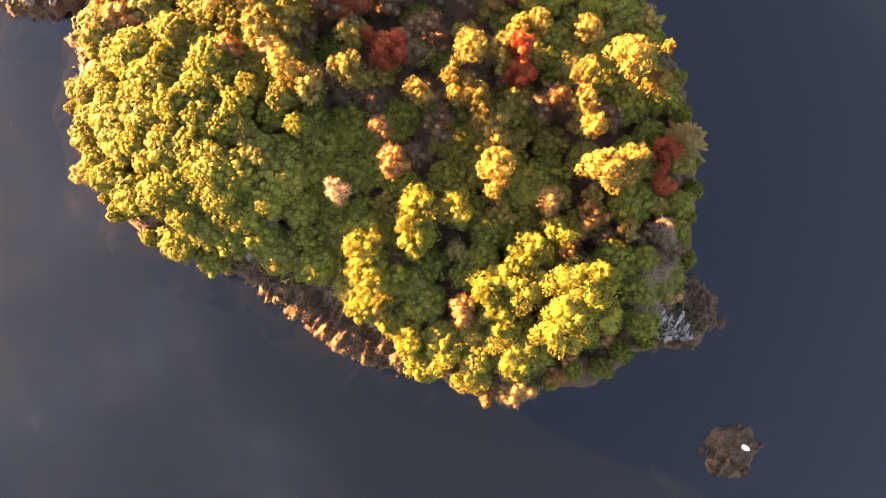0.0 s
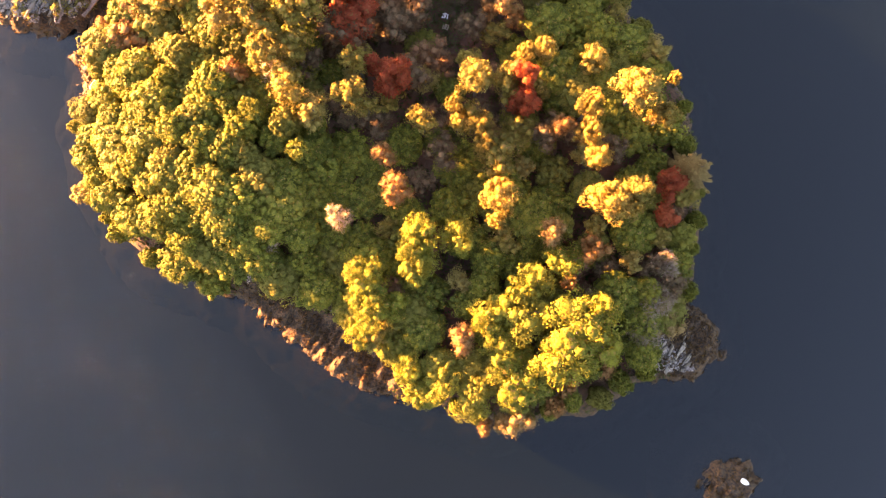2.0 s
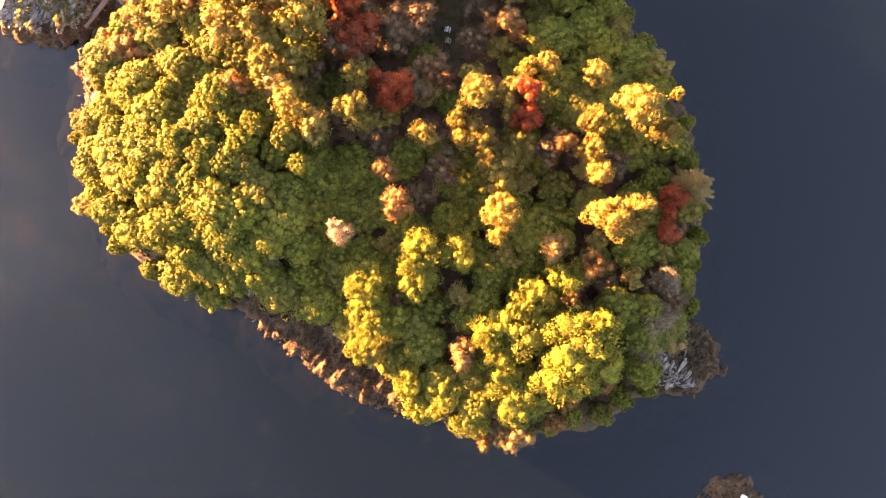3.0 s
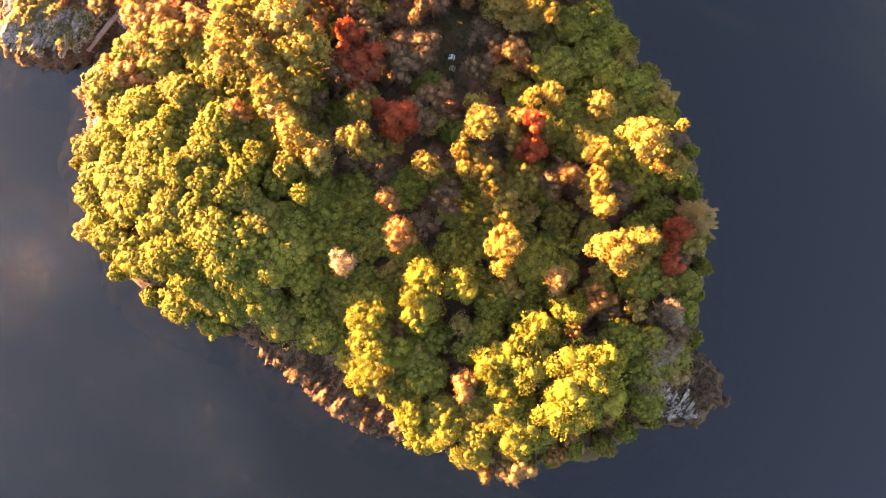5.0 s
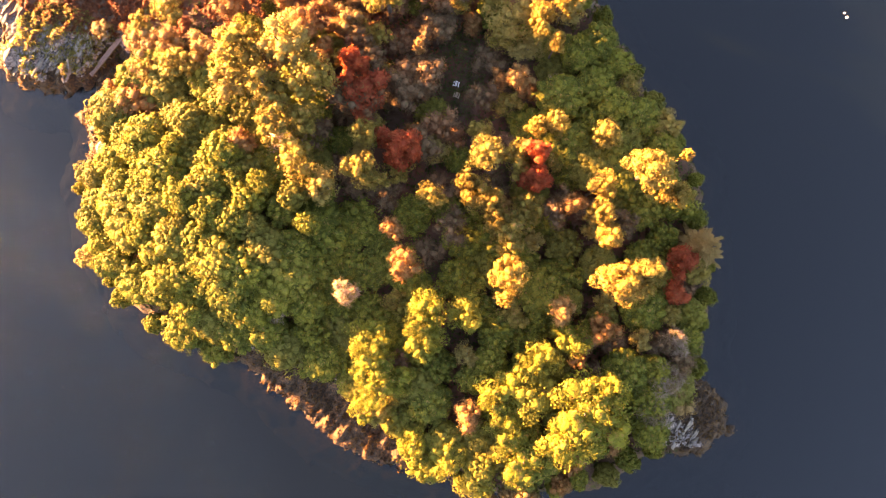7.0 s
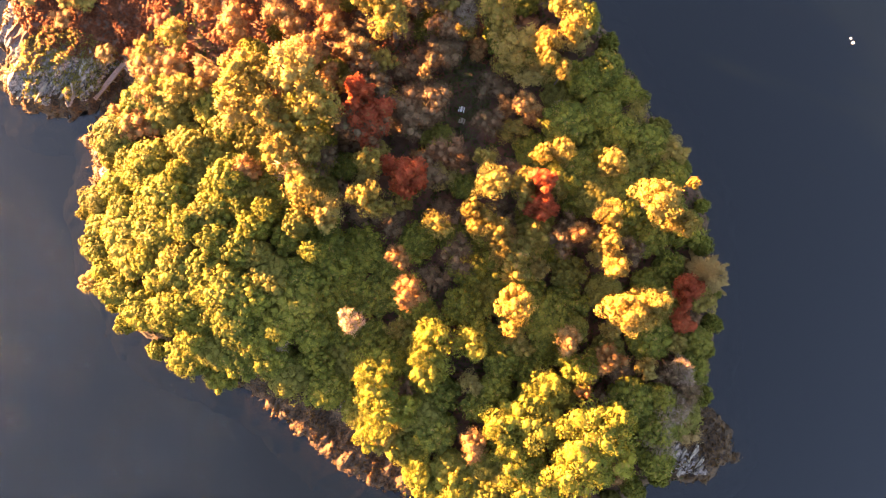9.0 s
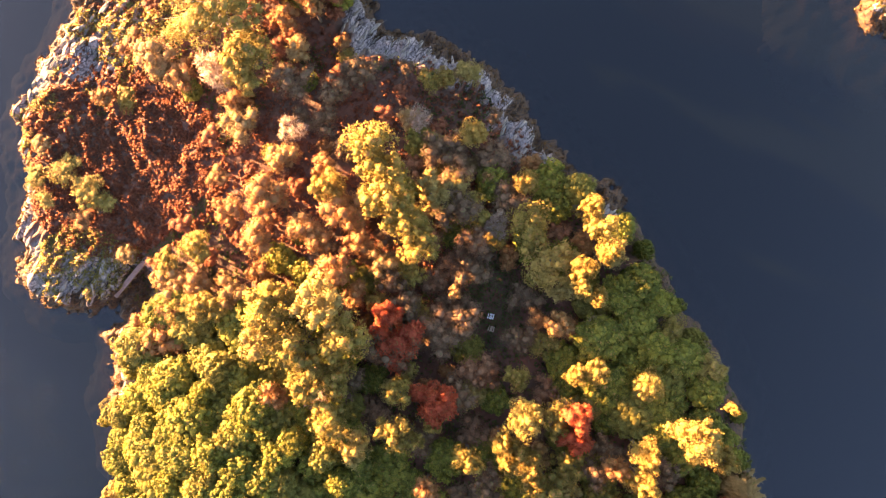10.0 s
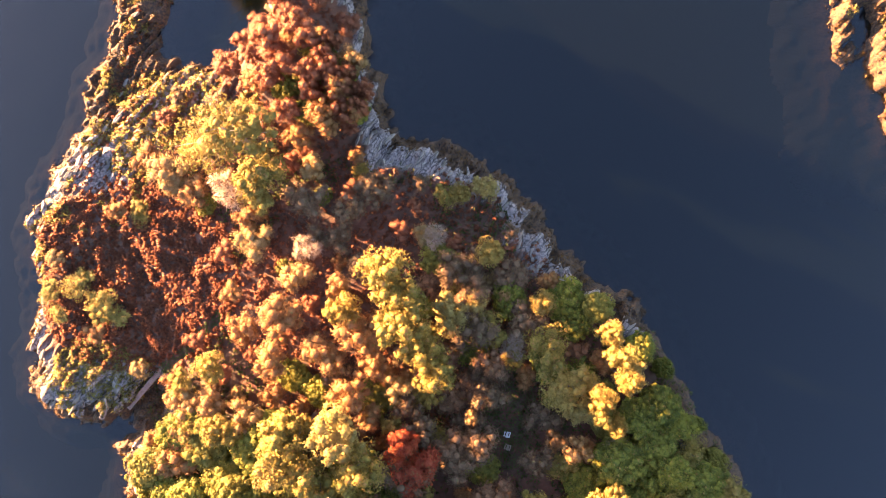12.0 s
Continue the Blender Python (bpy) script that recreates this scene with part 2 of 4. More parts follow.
YELLOW_NORTH = [
    (6.8, 43.8, 9.5, 1.3), (7.7, 41.3, 10.5, 1.4), (8.4, 39.3, 11.0, 1.4), (6.1, 37.2, 11.0, 1.3),
    (7.7, 34.8, 10.5, 1.1), (6.2, 35.7, 10.5, 1.0), (-19.9, 43.2, 9.0, 1.7), (-9.3, 56.2, 5.0, 1.2),
    (-20.2, 57.9, 4.2, 0.9), (-0.0, 45.9, 7.0, 1.5), (-5.7, 50.3, 6.5, 1.6), (-37.5, 58.4, 6.5, 1.3),
    (-29.0, 65.4, 4.2, 0.7),
]
OLIVE = [
    (-15.8, 47.5, 11.2, 2.7), (-14.0, 44.9, 11.3, 2.2), (-13.4, 42.6, 11.7, 2.7), (-11.6, 40.3, 11.6, 2.2),
    (-9.9, 38.2, 11.2, 2.2), (-9.2, 43.6, 8.4, 2.2), (-29.6, 56.5, 8.6, 2.8),
    (-30.0, 54.1, 7.5, 1.9), (0.9, 41.5, 7.6, 2.7), (3.1, 37.6, 8.0, 2.8), (-10.7, 23.9, 11.0, 1.5),
    (-10.8, 20.0, 11.3, 1.8), (-9.4, 19.3, 10.5, 1.4), (-3.5, 18.0, 11.5, 1.5), (4.9, 22.8, 10.5, 2.0),
    (1.4, 18.7, 10.0, 2.0), (4.6, 15.6, 9.8, 2.4), (6.7, 18.1, 9.2, 1.7),
]
OLIVE_WEST = [
    (-47.0, 41.2, 3.8, 1.9), (-49.7, 42.9, 3.9, 1.9), (-52.6, 41.7, 3.0, 1.4), (-45.2, 39.9, 3.4, 1.4), (-51.3, 39.6, 2.7, 1.1), (-43.6, 51.3, 3.8, 1.4), (-40.7, 8.8, 4.6, 1.3), (-24.3, 30.2, 13.0, 2.7),
    (-21.2, 27.5, 12.6, 2.7), (-19.2, 31.7, 13.2, 2.9), (-16.3, 28.8, 12.4, 2.5), (-19.6, 24.4, 12.0, 2.2),
    (-17.1, 20.5, 11.6, 2.2), (-14.5, 18.3, 11.0, 1.9), (-24.5, 27.5, 11.5, 2.1), (-17.0, 24.9, 11.0, 1.9),
    (-36.1, 34.0, 7.0, 1.5), (-33.3, 36.1, 7.0, 1.7), (-31.9, 30.2, 8.0, 1.7), (-22.6, 31.6, 11.5, 2.1),
    (-6.6, 57.1, 5.0, 1.5), (-10.8, 55.8, 5.0, 1.4), (-34.9, 29.0, 7.0, 1.5), (-30.3, 29.9, 8.0, 1.5),
]
ORANGE = [
    (2.0, -3.9, 8.0, 1.7), (-7.2, 14.4, 10.0, 1.4), (-5.7, 11.2, 10.2, 1.8), (4.6, 31.5, 8.0, 1.3),
    (10.9, 18.5, 11.0, 1.3), (10.3, 7.7, 11.0, 1.5), (14.8, 6.4, 10.4, 1.4), (12.6, 2.8, 9.0, 0.9),
    (-6.2, 33.9, 8.5, 0.8), (-23.7, 10.5, 8.8, 1.2), (12.3, -10.4, 5.8, 1.0), (13.4, -8.4, 6.0, 1.1),
    (-39.3, 27.1, 5.2, 1.4), (-23.2, 22.0, 10.0, 1.5), (-33.0, 32.4, 7.5, 1.8), (-36.5, 32.7, 6.5, 1.5),
    (-23.7, 6.6, 7.0, 0.8), (-32.6, 43.6, 4.4, 1.1), (-3.8, 46.1, 5.5, 0.7),
    (-29.0, 31.8, 8.0, 1.5), (-37.5, 33.7, 5.5, 1.1),
]
ORANGE_NORTH = [
    (-26.6, 41.7, 8.0, 2.2), (-26.8, 37.5, 8.0, 2.0), (-25.2, 46.1, 7.0, 1.8), (-20.8, 45.4, 7.4, 1.5),
    (-18.1, 41.2, 8.6, 2.5), (-22.0, 38.8, 8.0, 2.0), (-30.6, 40.3, 6.0, 1.6), (-18.3, 35.1, 9.0, 2.0),
    (-40.3, 55.8, 5.8, 2.3), (-37.3, 54.0, 5.6, 1.8), (-42.9, 56.9, 5.0, 1.5), (-24.0, 62.8, 10.2, 1.4),
    (-22.5, 65.2, 10.2, 1.3), (-21.2, 68.2, 9.6, 1.2), (-23.4, 61.7, 10.0, 1.6), (-20.7, 63.4, 8.8, 1.1),
    (-31.5, 51.8, 5.6, 1.3), (-30.2, 49.5, 6.0, 1.8), (-24.6, 57.4, 7.8, 1.4), (-46.2, 51.3, 4.2, 1.2),
    (-42.2, 34.3, 3.2, 1.0), (-26.3, 60.6, 8.0, 1.4),
]
RUST_HEADLAND = [
    (-22.5, 65.4, 9.6, 1.4), (-23.6, 66.9, 9.8, 1.4), (-21.6, 67.1, 9.4, 1.1), (-20.4, 63.9, 9.2, 1.1),
    (-25.2, 65.1, 9.6, 1.4), (-29.9, 69.8, 9.6, 1.4), (-27.8, 67.0, 10.0, 1.4), (-25.9, 70.0, 9.8, 1.3),
    (-23.7, 70.2, 9.6, 1.1), (-25.2, 66.6, 10.2, 1.3), (-29.4, 65.8, 9.8, 1.3), (-22.2, 66.9, 9.8, 1.1),
    (-27.2, 71.6, 9.8, 1.3), (-24.2, 68.4, 10.0, 1.1), (-20.0, 65.7, 8.8, 1.0), (-22.0, 63.2, 9.4, 1.3),
    (-27.6, 62.8, 9.2, 1.4),
]
ORANGE_SHORE = [
    (-35.9, 26.1, 6.5, 2.1), (5.1, -13.2, 5.2, 1.1), (8.4, -11.9, 6.0, 1.6), (12.5, -10.5, 6.2, 1.0),
    (14.0, -7.8, 6.0, 0.9), (6.9, -12.7, 5.3, 1.1), (17.5, -5.7, 5.2, 1.5), (23.8, -1.1, 5.6, 1.6),
    (-52.2, 45.4, 3.0, 1.0), (-47.5, 37.8, 3.2, 1.1), (-16.3, 38.0, 8.5, 1.6), (-20.3, 37.6, 8.0, 1.4),
    (-13.9, 36.1, 8.5, 1.3), (-16.2, 32.9, 8.0, 1.4), (-26.6, 33.9, 7.0, 1.4), (-35.1, 28.9, 6.5, 1.5),
    (-37.2, 25.7, 6.5, 1.7), (-34.9, 31.9, 6.8, 1.5),
]
PALE = [
    (-11.4, 7.7, 9.9, 1.3), (-19.3, 4.6, 6.8, 1.5), (-24.5, 49.4, 6.5, 1.5), (-33.0, 54.2, 7.4, 2.1),
    (8.9, 31.3, 5.5, 1.5), (-2.7, 41.2, 6.0, 1.4), (22.3, 1.2, 7.0, 1.9), (21.3, -1.9, 6.6, 1.7),
    (23.0, 5.5, 6.8, 1.5), (-18.7, 22.8, 8.5, 2.0), (-11.6, 51.5, 5.5, 1.3),
]
BROWN = [
    (-13.2, 28.3, 8.8, 2.4), (-10.8, 27.6, 8.4, 1.9), (-1.1, 15.5, 9.0, 2.0), (9.2, 17.6, 9.2, 1.5),
    (-9.5, 48.2, 6.6, 2.0), (-7.2, 46.1, 6.6, 1.9), (-6.6, 42.2, 8.0, 2.4), (-11.0, 32.0, 8.0, 1.8),
    (-8.1, 30.2, 7.5, 2.0), (-5.1, 31.3, 7.4, 1.8), (0.8, 29.8, 6.2, 1.8), (-4.8, 39.1, 7.8, 1.7),
    (-4.5, 36.0, 8.0, 1.7), (-21.5, 50.6, 6.0, 1.8), (-25.2, 54.3, 7.0, 2.3), (-18.3, 55.8, 7.0, 2.0),
    (-20.4, 53.5, 7.2, 1.7), (-18.8, 47.9, 6.0, 1.5), (-23.8, 50.4, 6.0, 1.4), (-5.3, 23.3, 7.6, 2.3),
    (-3.5, 26.2, 7.2, 2.0), (-15.8, 23.9, 8.5, 1.8), (-7.0, 29.1, 7.5, 1.9), (-12.7, 34.4, 8.0, 1.4),
]
CONIFERS = [
    (25.4, 15.5, 8.0, 2.7),
]
MOUNDS = [
    # The first seven are added to block light under the headland trees' crowns.
    (-23.0, 65.6, 7.4, 1.5), (-21.1, 63.9, 7.0, 1.4), (-24.0, 67.7, 7.6, 1.5), (-25.3, 69.2, 7.6, 1.5),
    (-25.6, 63.5, 7.4, 1.6), (-27.7, 65.5, 7.6, 1.6), (-22.4, 67.7, 7.2, 1.2), (-29.4, 24.1, 8.8, 1.7),
    (-25.1, 21.0, 9.9, 2.1), (-30.6, 21.4, 8.4, 1.2), (-27.2, 17.1, 9.2, 1.9), (-23.6, 18.4, 9.2, 1.4),
    (-32.1, 17.8, 8.3, 1.5), (-20.7, 18.1, 10.2, 1.3), (-21.3, 13.6, 9.8, 1.4), (-25.0, 14.2, 9.4, 1.7),
    (-35.3, 20.7, 7.4, 1.6), (-36.7, 17.1, 6.8, 1.5), (-29.6, 12.7, 8.9, 1.7), (-33.2, 11.9, 8.0, 1.6),
    (-26.4, 9.6, 9.0, 1.7), (-30.3, 7.5, 8.0, 1.6), (-23.4, 8.1, 8.6, 1.5), (-17.5, 17.0, 10.4, 1.4),
    (-15.7, 14.4, 9.8, 1.3), (-27.6, 4.3, 7.6, 1.6),
]
RED = [
    (-7.2, 22.9, 10.2, 2.0), (-12.6, 30.9, 10.5, 1.4), (6.7, 23.0, 12.5, 1.3), (6.7, 21.2, 10.5, 1.6),
    (23.0, 13.8, 7.6, 1.5), (22.7, 10.6, 6.6, 1.4), (-11.9, 28.3, 9.2, 2.4),
]
SOUTH_SHORE = [
    (13.7, 42.8), (16.0, 38.7), (18.9, 34.6), (22.4, 31.3), (24.2, 27.8), (26.4, 24.1), (27.0, 19.6), (27.8, 15.1),
    (28.5, 8.7), (27.9, 4.9), (27.9, 1.4), (30.7, -1.6), (31.5, -4.6), (28.5, -7.4), (23.2, -7.9), (20.2, -10.0),
    (16.5, -12.2), (14.3, -12.1), (9.8, -12.9), (5.4, -13.8), (-0.5, -12.3), (-5.7, -11.3), (-9.0, -10.7), (-13.6, -8.6),
    (-17.0, -6.2), (-20.4, -3.6), (-23.8, -1.7), (-28.8, -0.1), (-33.4, 1.4), (-37.2, 4.5), (-39.6, 7.7), (-41.9, 10.9),
    (-42.5, 13.8), (-43.7, 17.1), (-43.3, 21.7), (-44.3, 26.4),
]
NORTH_SHORE = [
    (-43.8, 27.1), (-41.5, 31.7), (-43.5, 29.5), (-46.6, 27.9), (-51.8, 27.9), (-55.2, 30.4),
    (-55.8, 33.5), (-55.1, 38.7), (-55.3, 41.3), (-56.9, 45.6), (-57.5, 48.8), (-56.6, 52.1), (-55.2, 55.5), (-52.8, 61.2),
    (-52.4, 66.1), (-51.2, 70.2), (-50.6, 74.1), (-50.7, 81.3), (-45.1, 81.8), (-44.6, 73.3), (-44.6, 69.7), (-41.7, 68.2),
    (-37.9, 69.2), (-35.6, 71.8), (-33.0, 75.2), (-32.1, 82.8), (-23.1, 83.5), (-22.1, 76.4), (-20.6, 71.4), (-19.3, 67.0),
    (-18.3, 63.8), (-14.7, 62.2), (-10.9, 62.3), (-6.8, 59.9), (-3.9, 59.1), (-0.8, 55.2), (2.7, 51.8), (6.0, 48.9),
    (10.6, 46.0),
]
SHORE = np.array(SOUTH_SHORE + NORTH_SHORE)
# low skerries: middle, half lengths, turn
SKERRIES = [(33.1, -18.9, 3.1, 2.6, 0.3), (30.8, 83.0, 1.5, 6.0, 0.05), (41.8, 79.0, 8.5, 13.0, 0.0)]


def wave(x, y, scale, seed):
    """Smooth value noise between -1 and 1, on arrays."""
    x, y = np.asarray(x, float) * scale + seed * 17.3, np.asarray(y, float) * scale - seed * 9.1
    i, j = np.floor(x), np.floor(y)
    u, v = x - i, y - j
    u, v = u * u * (3 - 2 * u), v * v * (3 - 2 * v)

    def dots(a, b):
        s = np.sin(a * 127.1 + b * 311.7 + seed * 74.7) * 43758.5453
        return (s - np.floor(s)) * 2 - 1
    low = dots(i, j) * (1 - u) + dots(i + 1, j) * u
    high = dots(i, j + 1) * (1 - u) + dots(i + 1, j + 1) * u
    return low * (1 - v) + high * v


def hump(x, y, cx, cy, rx, ry):
    return np.exp(-((x - cx) / rx) ** 2 - ((y - cy) / ry) ** 2)


def stony(x, y):
    """1 where bare rock and weed lie open along the shore."""
    m = hump(x, y, -48.5, 31.5, 7, 4) + hump(x, y, -57, 47, 3, 11) + hump(x, y, -49, 65, 5, 12) + hump(x, y, -40, 65, 6, 4)
    m += hump(x, y, -6, 60.5, 10, 4.2) + hump(x, y, 2, 53, 6, 6) + hump(x, y, 9.5, 47, 4, 4) + hump(x, y, -19, 70, 3, 12) + hump(x, y, -30, 80, 12, 4)
    m += hump(x, y, -20, -2.5, 4.5, 3.6) + hump(x, y, -14, -6.5, 5, 4) + hump(x, y, -8.5, -9.6, 4, 3) + hump(x, y, 28.5, -3.5, 5.2, 5.2) + hump(x, y, 33, -19, 5, 5) + hump(x, y, 40, 82, 12, 14) + hump(x, y, -44, 24, 2, 6) + hump(x, y, -42.5, 23.2, 2.5, 4)
    return np.clip(m * 1.6, 0, 1)


def inland(x, y):
    """Metres from the waterline, more than 0 on land."""
    x, y = np.asarray(x, float), np.asarray(y, float)
    best, inside = np.full(x.shape, 1e9), np.zeros(x.shape, bool)
    for (ax, ay), (bx, by) in zip(SHORE, np.roll(SHORE, -1, 0)):
        ex, ey = bx - ax, by - ay
        k = np.clip(((x - ax) * ex + (y - ay) * ey) / (ex * ex + ey * ey), 0, 1)
        best = np.minimum(best, np.hypot(x - ax - k * ex, y - ay - k * ey))
        if ay != by:
            inside ^= ((ay > y) != (by > y)) & (x < ax + (y - ay) * ex / ey)
    d = np.where(inside, best, -best)
    for cx, cy, rx, ry, turn in SKERRIES:
        c, s = math.cos(turn), math.sin(turn)
        px, py = (x - cx) * c + (y - cy) * s, -(x - cx) * s + (y - cy) * c
        d = np.maximum(d, (1 - np.hypot(px / rx, py / ry)) * min(rx, ry))
    ragged = np.where(y > 20, stony(x, y), 0)
    return d + (0.45 + 0.5 * ragged) * wave(x, y, 0.45, 1) + (0.3 + 0.45 * ragged) * wave(x, y, 1.2, 2)


def low_tide(x, y):
    """1 on the flat, weedy reefs that barely clear the water."""
    return np.clip(1.3 * (hump(x, y, -48.5, 70, 5, 12) + hump(x, y, 28.5, -3.0, 4.6, 5) + hump(x, y, 33, -19, 5, 5) + hump(x, y, -19.5, -2.6, 4.8, 3.6) + hump(x, y, -14, -6.2, 5.4, 4) + hump(x, y, -8, -9.4, 4.4, 3.2) + hump(x, y, -41.5, 29.5, 2.5, 3.5)), 0, 1)


def draped(x, y):
    """How much seaweed covers the stone."""
    return np.clip(1 - 1.6 * hump(x, y, 26.6, -5.4, 1.7, 1.5), 0, 1) * np.maximum(np.where((x < 0) & (y < 4), 1.0, low_tide(x, y)), stony(x, y) * np.clip(np.where((x > -12) & (y > 30), 2.1, 1.5) - 0.65 * inland(x, y), 0, 1))


def ground(x, y, d=None):
    """The height of the land."""
    x, y = np.asarray(x, float), np.asarray(y, float)
    d = inland(x, y) if d is None else d
    up = np.maximum(d, 0)
    z = 1.35 * (1 - np.exp(-up / 0.9)) + 1.3 * (1 - np.exp(-up / 6)) + 1.6 * hump(x, y, -18, 12, 16, 12) * np.clip(up / 8, 0, 1) + 1.0 * hump(x, y, -52.5, 46, 2.6, 9) * np.clip(up / 2.5, 0, 1) - 0.6 * hump(x, y, -43, 45, 7, 8) + 2.8 * hump(x, y, -28, 70, 8, 9) * np.clip(up / 4, 0, 1)
    z = z * (1 - 0.68 * low_tide(x, y))
    rocky = stony(x, y)
    along, across = x * 0.5 + y * 0.866, x * 0.866 - y * 0.5
    bent = across + 0.5 * wave(x, y, 0.35, 15)
    strata = 0.6 * (1 - 2 * np.abs(wave(bent, along * 0.22, 1.1, 5))) + 0.5 * (1 - 2 * np.abs(wave(bent, along * 0.3, 2.3, 16)))
    blocks = wave(across * 2.2, along * 1.1, 1.0, 6) * (0.6 + 0.6 * wave(x, y, 0.3, 17))
    z = z + rocky * np.clip((d + 1) / 1.5, 0, 1) * (np.where(y > 20, 0.6, 0.4) * strata + 0.34 * blocks + 0.32 * wave(x, y, 0.6, 7))
    z = z + 0.12 * wave(x, y, 0.9, 3) * np.clip(up, 0, 1) + hump(x, y, -43, 45, 11, 10) * (0.35 * wave(x + y * 0.4, y * 0.6, 0.42, 9) + 0.3 * (1 - 2 * np.abs(wave(x + 0.3 * y, y * 0.7, 0.75, 14)))) * np.clip(up, 0, 1)
    return np.where(d < 0, np.maximum(z + 0.3 * d - 0.07 * d * d, -4.2), z + 0.02)


def link_mesh(name, verts, tris, mat, smooth=False, normals=None):
    me = bpy.data.meshes.new(name)
    verts, tris = np.asarray(verts, np.float32), np.asarray(tris, np.int32)
    me.vertices.add(len(verts))
    me.vertices.foreach_set("co", verts.ravel())
    me.loops.add(tris.size)
    me.loops.foreach_set("vertex_index", tris.ravel())
    me.polygons.add(len(tris))
    me.polygons.foreach_set("loop_start", np.arange(len(tris), dtype=np.int32) * 3)
    me.polygons.foreach_set("use_smooth", np.full(len(tris), smooth or normals is not None))
    me.update(calc_edges=True)
    if normals is not None:
        me.normals_split_custom_set_from_vertices(np.asarray(normals, np.float32))
    me.materials.append(mat)
    return me


def build_ground():
    step = 0.27
    gx, gy = np.meshgrid(np.arange(-66, 58, step), np.arange(-30, 100, step))
    d = inland(gx, gy)
    z = ground(gx, gy, d)
    rows, cols = gx.shape
    verts = np.stack([gx, gy, z], -1).reshape(-1, 3)
    ids = np.arange(rows * cols).reshape(rows, cols)
    a, b, c, e = ids[:-1, :-1], ids[:-1, 1:], ids[1:, 1:], ids[1:, :-1]
    near = (np.maximum.reduce([d[:-1, :-1], d[1:, 1:], d[:-1, 1:], d[1:, :-1]]) > -4.5).ravel()
    tris = np.concatenate([np.stack([a, b, c], -1).reshape(-1, 3)[near], np.stack([a, c, e], -1).reshape(-1, 3)[near]])
    used, tris = np.unique(tris, return_inverse=True)
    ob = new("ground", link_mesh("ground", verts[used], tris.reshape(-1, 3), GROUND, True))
    for name, field in (("weed", draped), ("bare", stony)):
        ob.data.attributes.new(name, "FLOAT", "POINT").data.foreach_set("value", field(verts[used, 0], verts[used, 1]).astype(np.float32))
    return tagged(ob, "rocky wooded island ground with peaty soil and weedy tide line", "ground", kind="structure")


def sheet(name, size, z, mat, label, category):
    s = size
    ob = new(name, link_mesh(name, [(-s, -s, z), (s, -s, z), (s, s, z), (-s, s, z)], [(0, 1, 2), (0, 2, 3)], mat))
    return tagged(ob, label, category, kind="structure")


build_ground()
sheet("water", 2400, 0.0, WATER, "dark calm sea water with fine wind ripples", "water")
SEABED = plain_material("seabed", (0.004, 0.006, 0.008), 0.9, (0.006, 0.008, 0.01), scale=0.3)
sheet("seabed", 2400, -4.0, SEABED, "dark deep seabed under the water", "seabed")


# ---- plants ----
def unit(v):
    return v / (np.linalg.norm(v, axis=-1, keepdims=True) + 1e-9)


def cards(points, normals, rng, length, width, jitter=0.5, radial=False, fold=0.3, stray=0.2):
    """One small folded leaf at every point, shaded like the rounded spray that it belongs to."""
    n = len(points)
    turned = unit(normals + jitter * rng.normal(size=(n, 3)))
    side = unit(np.cross(turned, rng.normal(size=(n, 3))))
    if radial:
        run, across = turned, side
        up = np.sum(np.cross(run, across) * (0.5 * normals + (0, 0, 1)), 1, keepdims=True)
        across = np.where(up < 0, -across, across)
    else:
        run, across = side, np.cross(turned, side)
    face = np.cross(run, across)
    a = (length * rng.uniform(0.6, 1.3, (n, 1)))
    b = (width * rng.uniform(0.6, 1.3, (n, 1)))
    drop = face * b * fold
    verts = np.stack([points - run * a, points + across * b - drop, points + run * a, points - across * b - drop], 1).reshape(-1, 3)
    base = np.arange(n)[:, None] * 4
    tris = np.concatenate([base + np.array([[0, 2, 1]]), base + np.array([[0, 3, 2]])], 1).reshape(-1, 3)
    soft = unit(unit(normals) + 0.35 * face + stray * rng.normal(size=(n, 3)))
    return verts, tris, np.repeat(soft, 4, 0)


PHI = (1 + 5 ** 0.5) / 2
ICO_V = np.array([(-1, PHI, 0), (1, PHI, 0), (-1, -PHI, 0), (1, -PHI, 0), (0, -1, PHI), (0, 1, PHI), (0, -1, -PHI), (0, 1, -PHI),
                  (PHI, 0, -1), (PHI, 0, 1), (-PHI, 0, -1), (-PHI, 0, 1)]) / math.hypot(1, PHI)
ICO_F = np.array([(0, 11, 5), (0, 5, 1), (0, 1, 7), (0, 7, 10), (0, 10, 11), (1, 5, 9), (5, 11, 4), (11, 10, 2), (10, 7, 6), (7, 1, 8),
                  (3, 9, 4), (3, 4, 2), (3, 2, 6), (3, 6, 8), (3, 8, 9), (4, 9, 5), (2, 4, 11), (6, 2, 10), (8, 6, 7), (9, 8, 1)])


def join(pieces):
    verts, tris, normals, start = [], [], [], 0
    for v, t, *n in pieces:
        verts.append(v)
        tris.append(np.asarray(t) + start)
        normals += n
        start += len(v)
    joined = np.concatenate(verts), np.concatenate(tris)
    return (*joined, np.concatenate(normals)) if normals else joined


def leafy(pieces, mat):
    verts, tris, normals = pieces
    return link_mesh("crown", verts, tris, mat, True, normals)


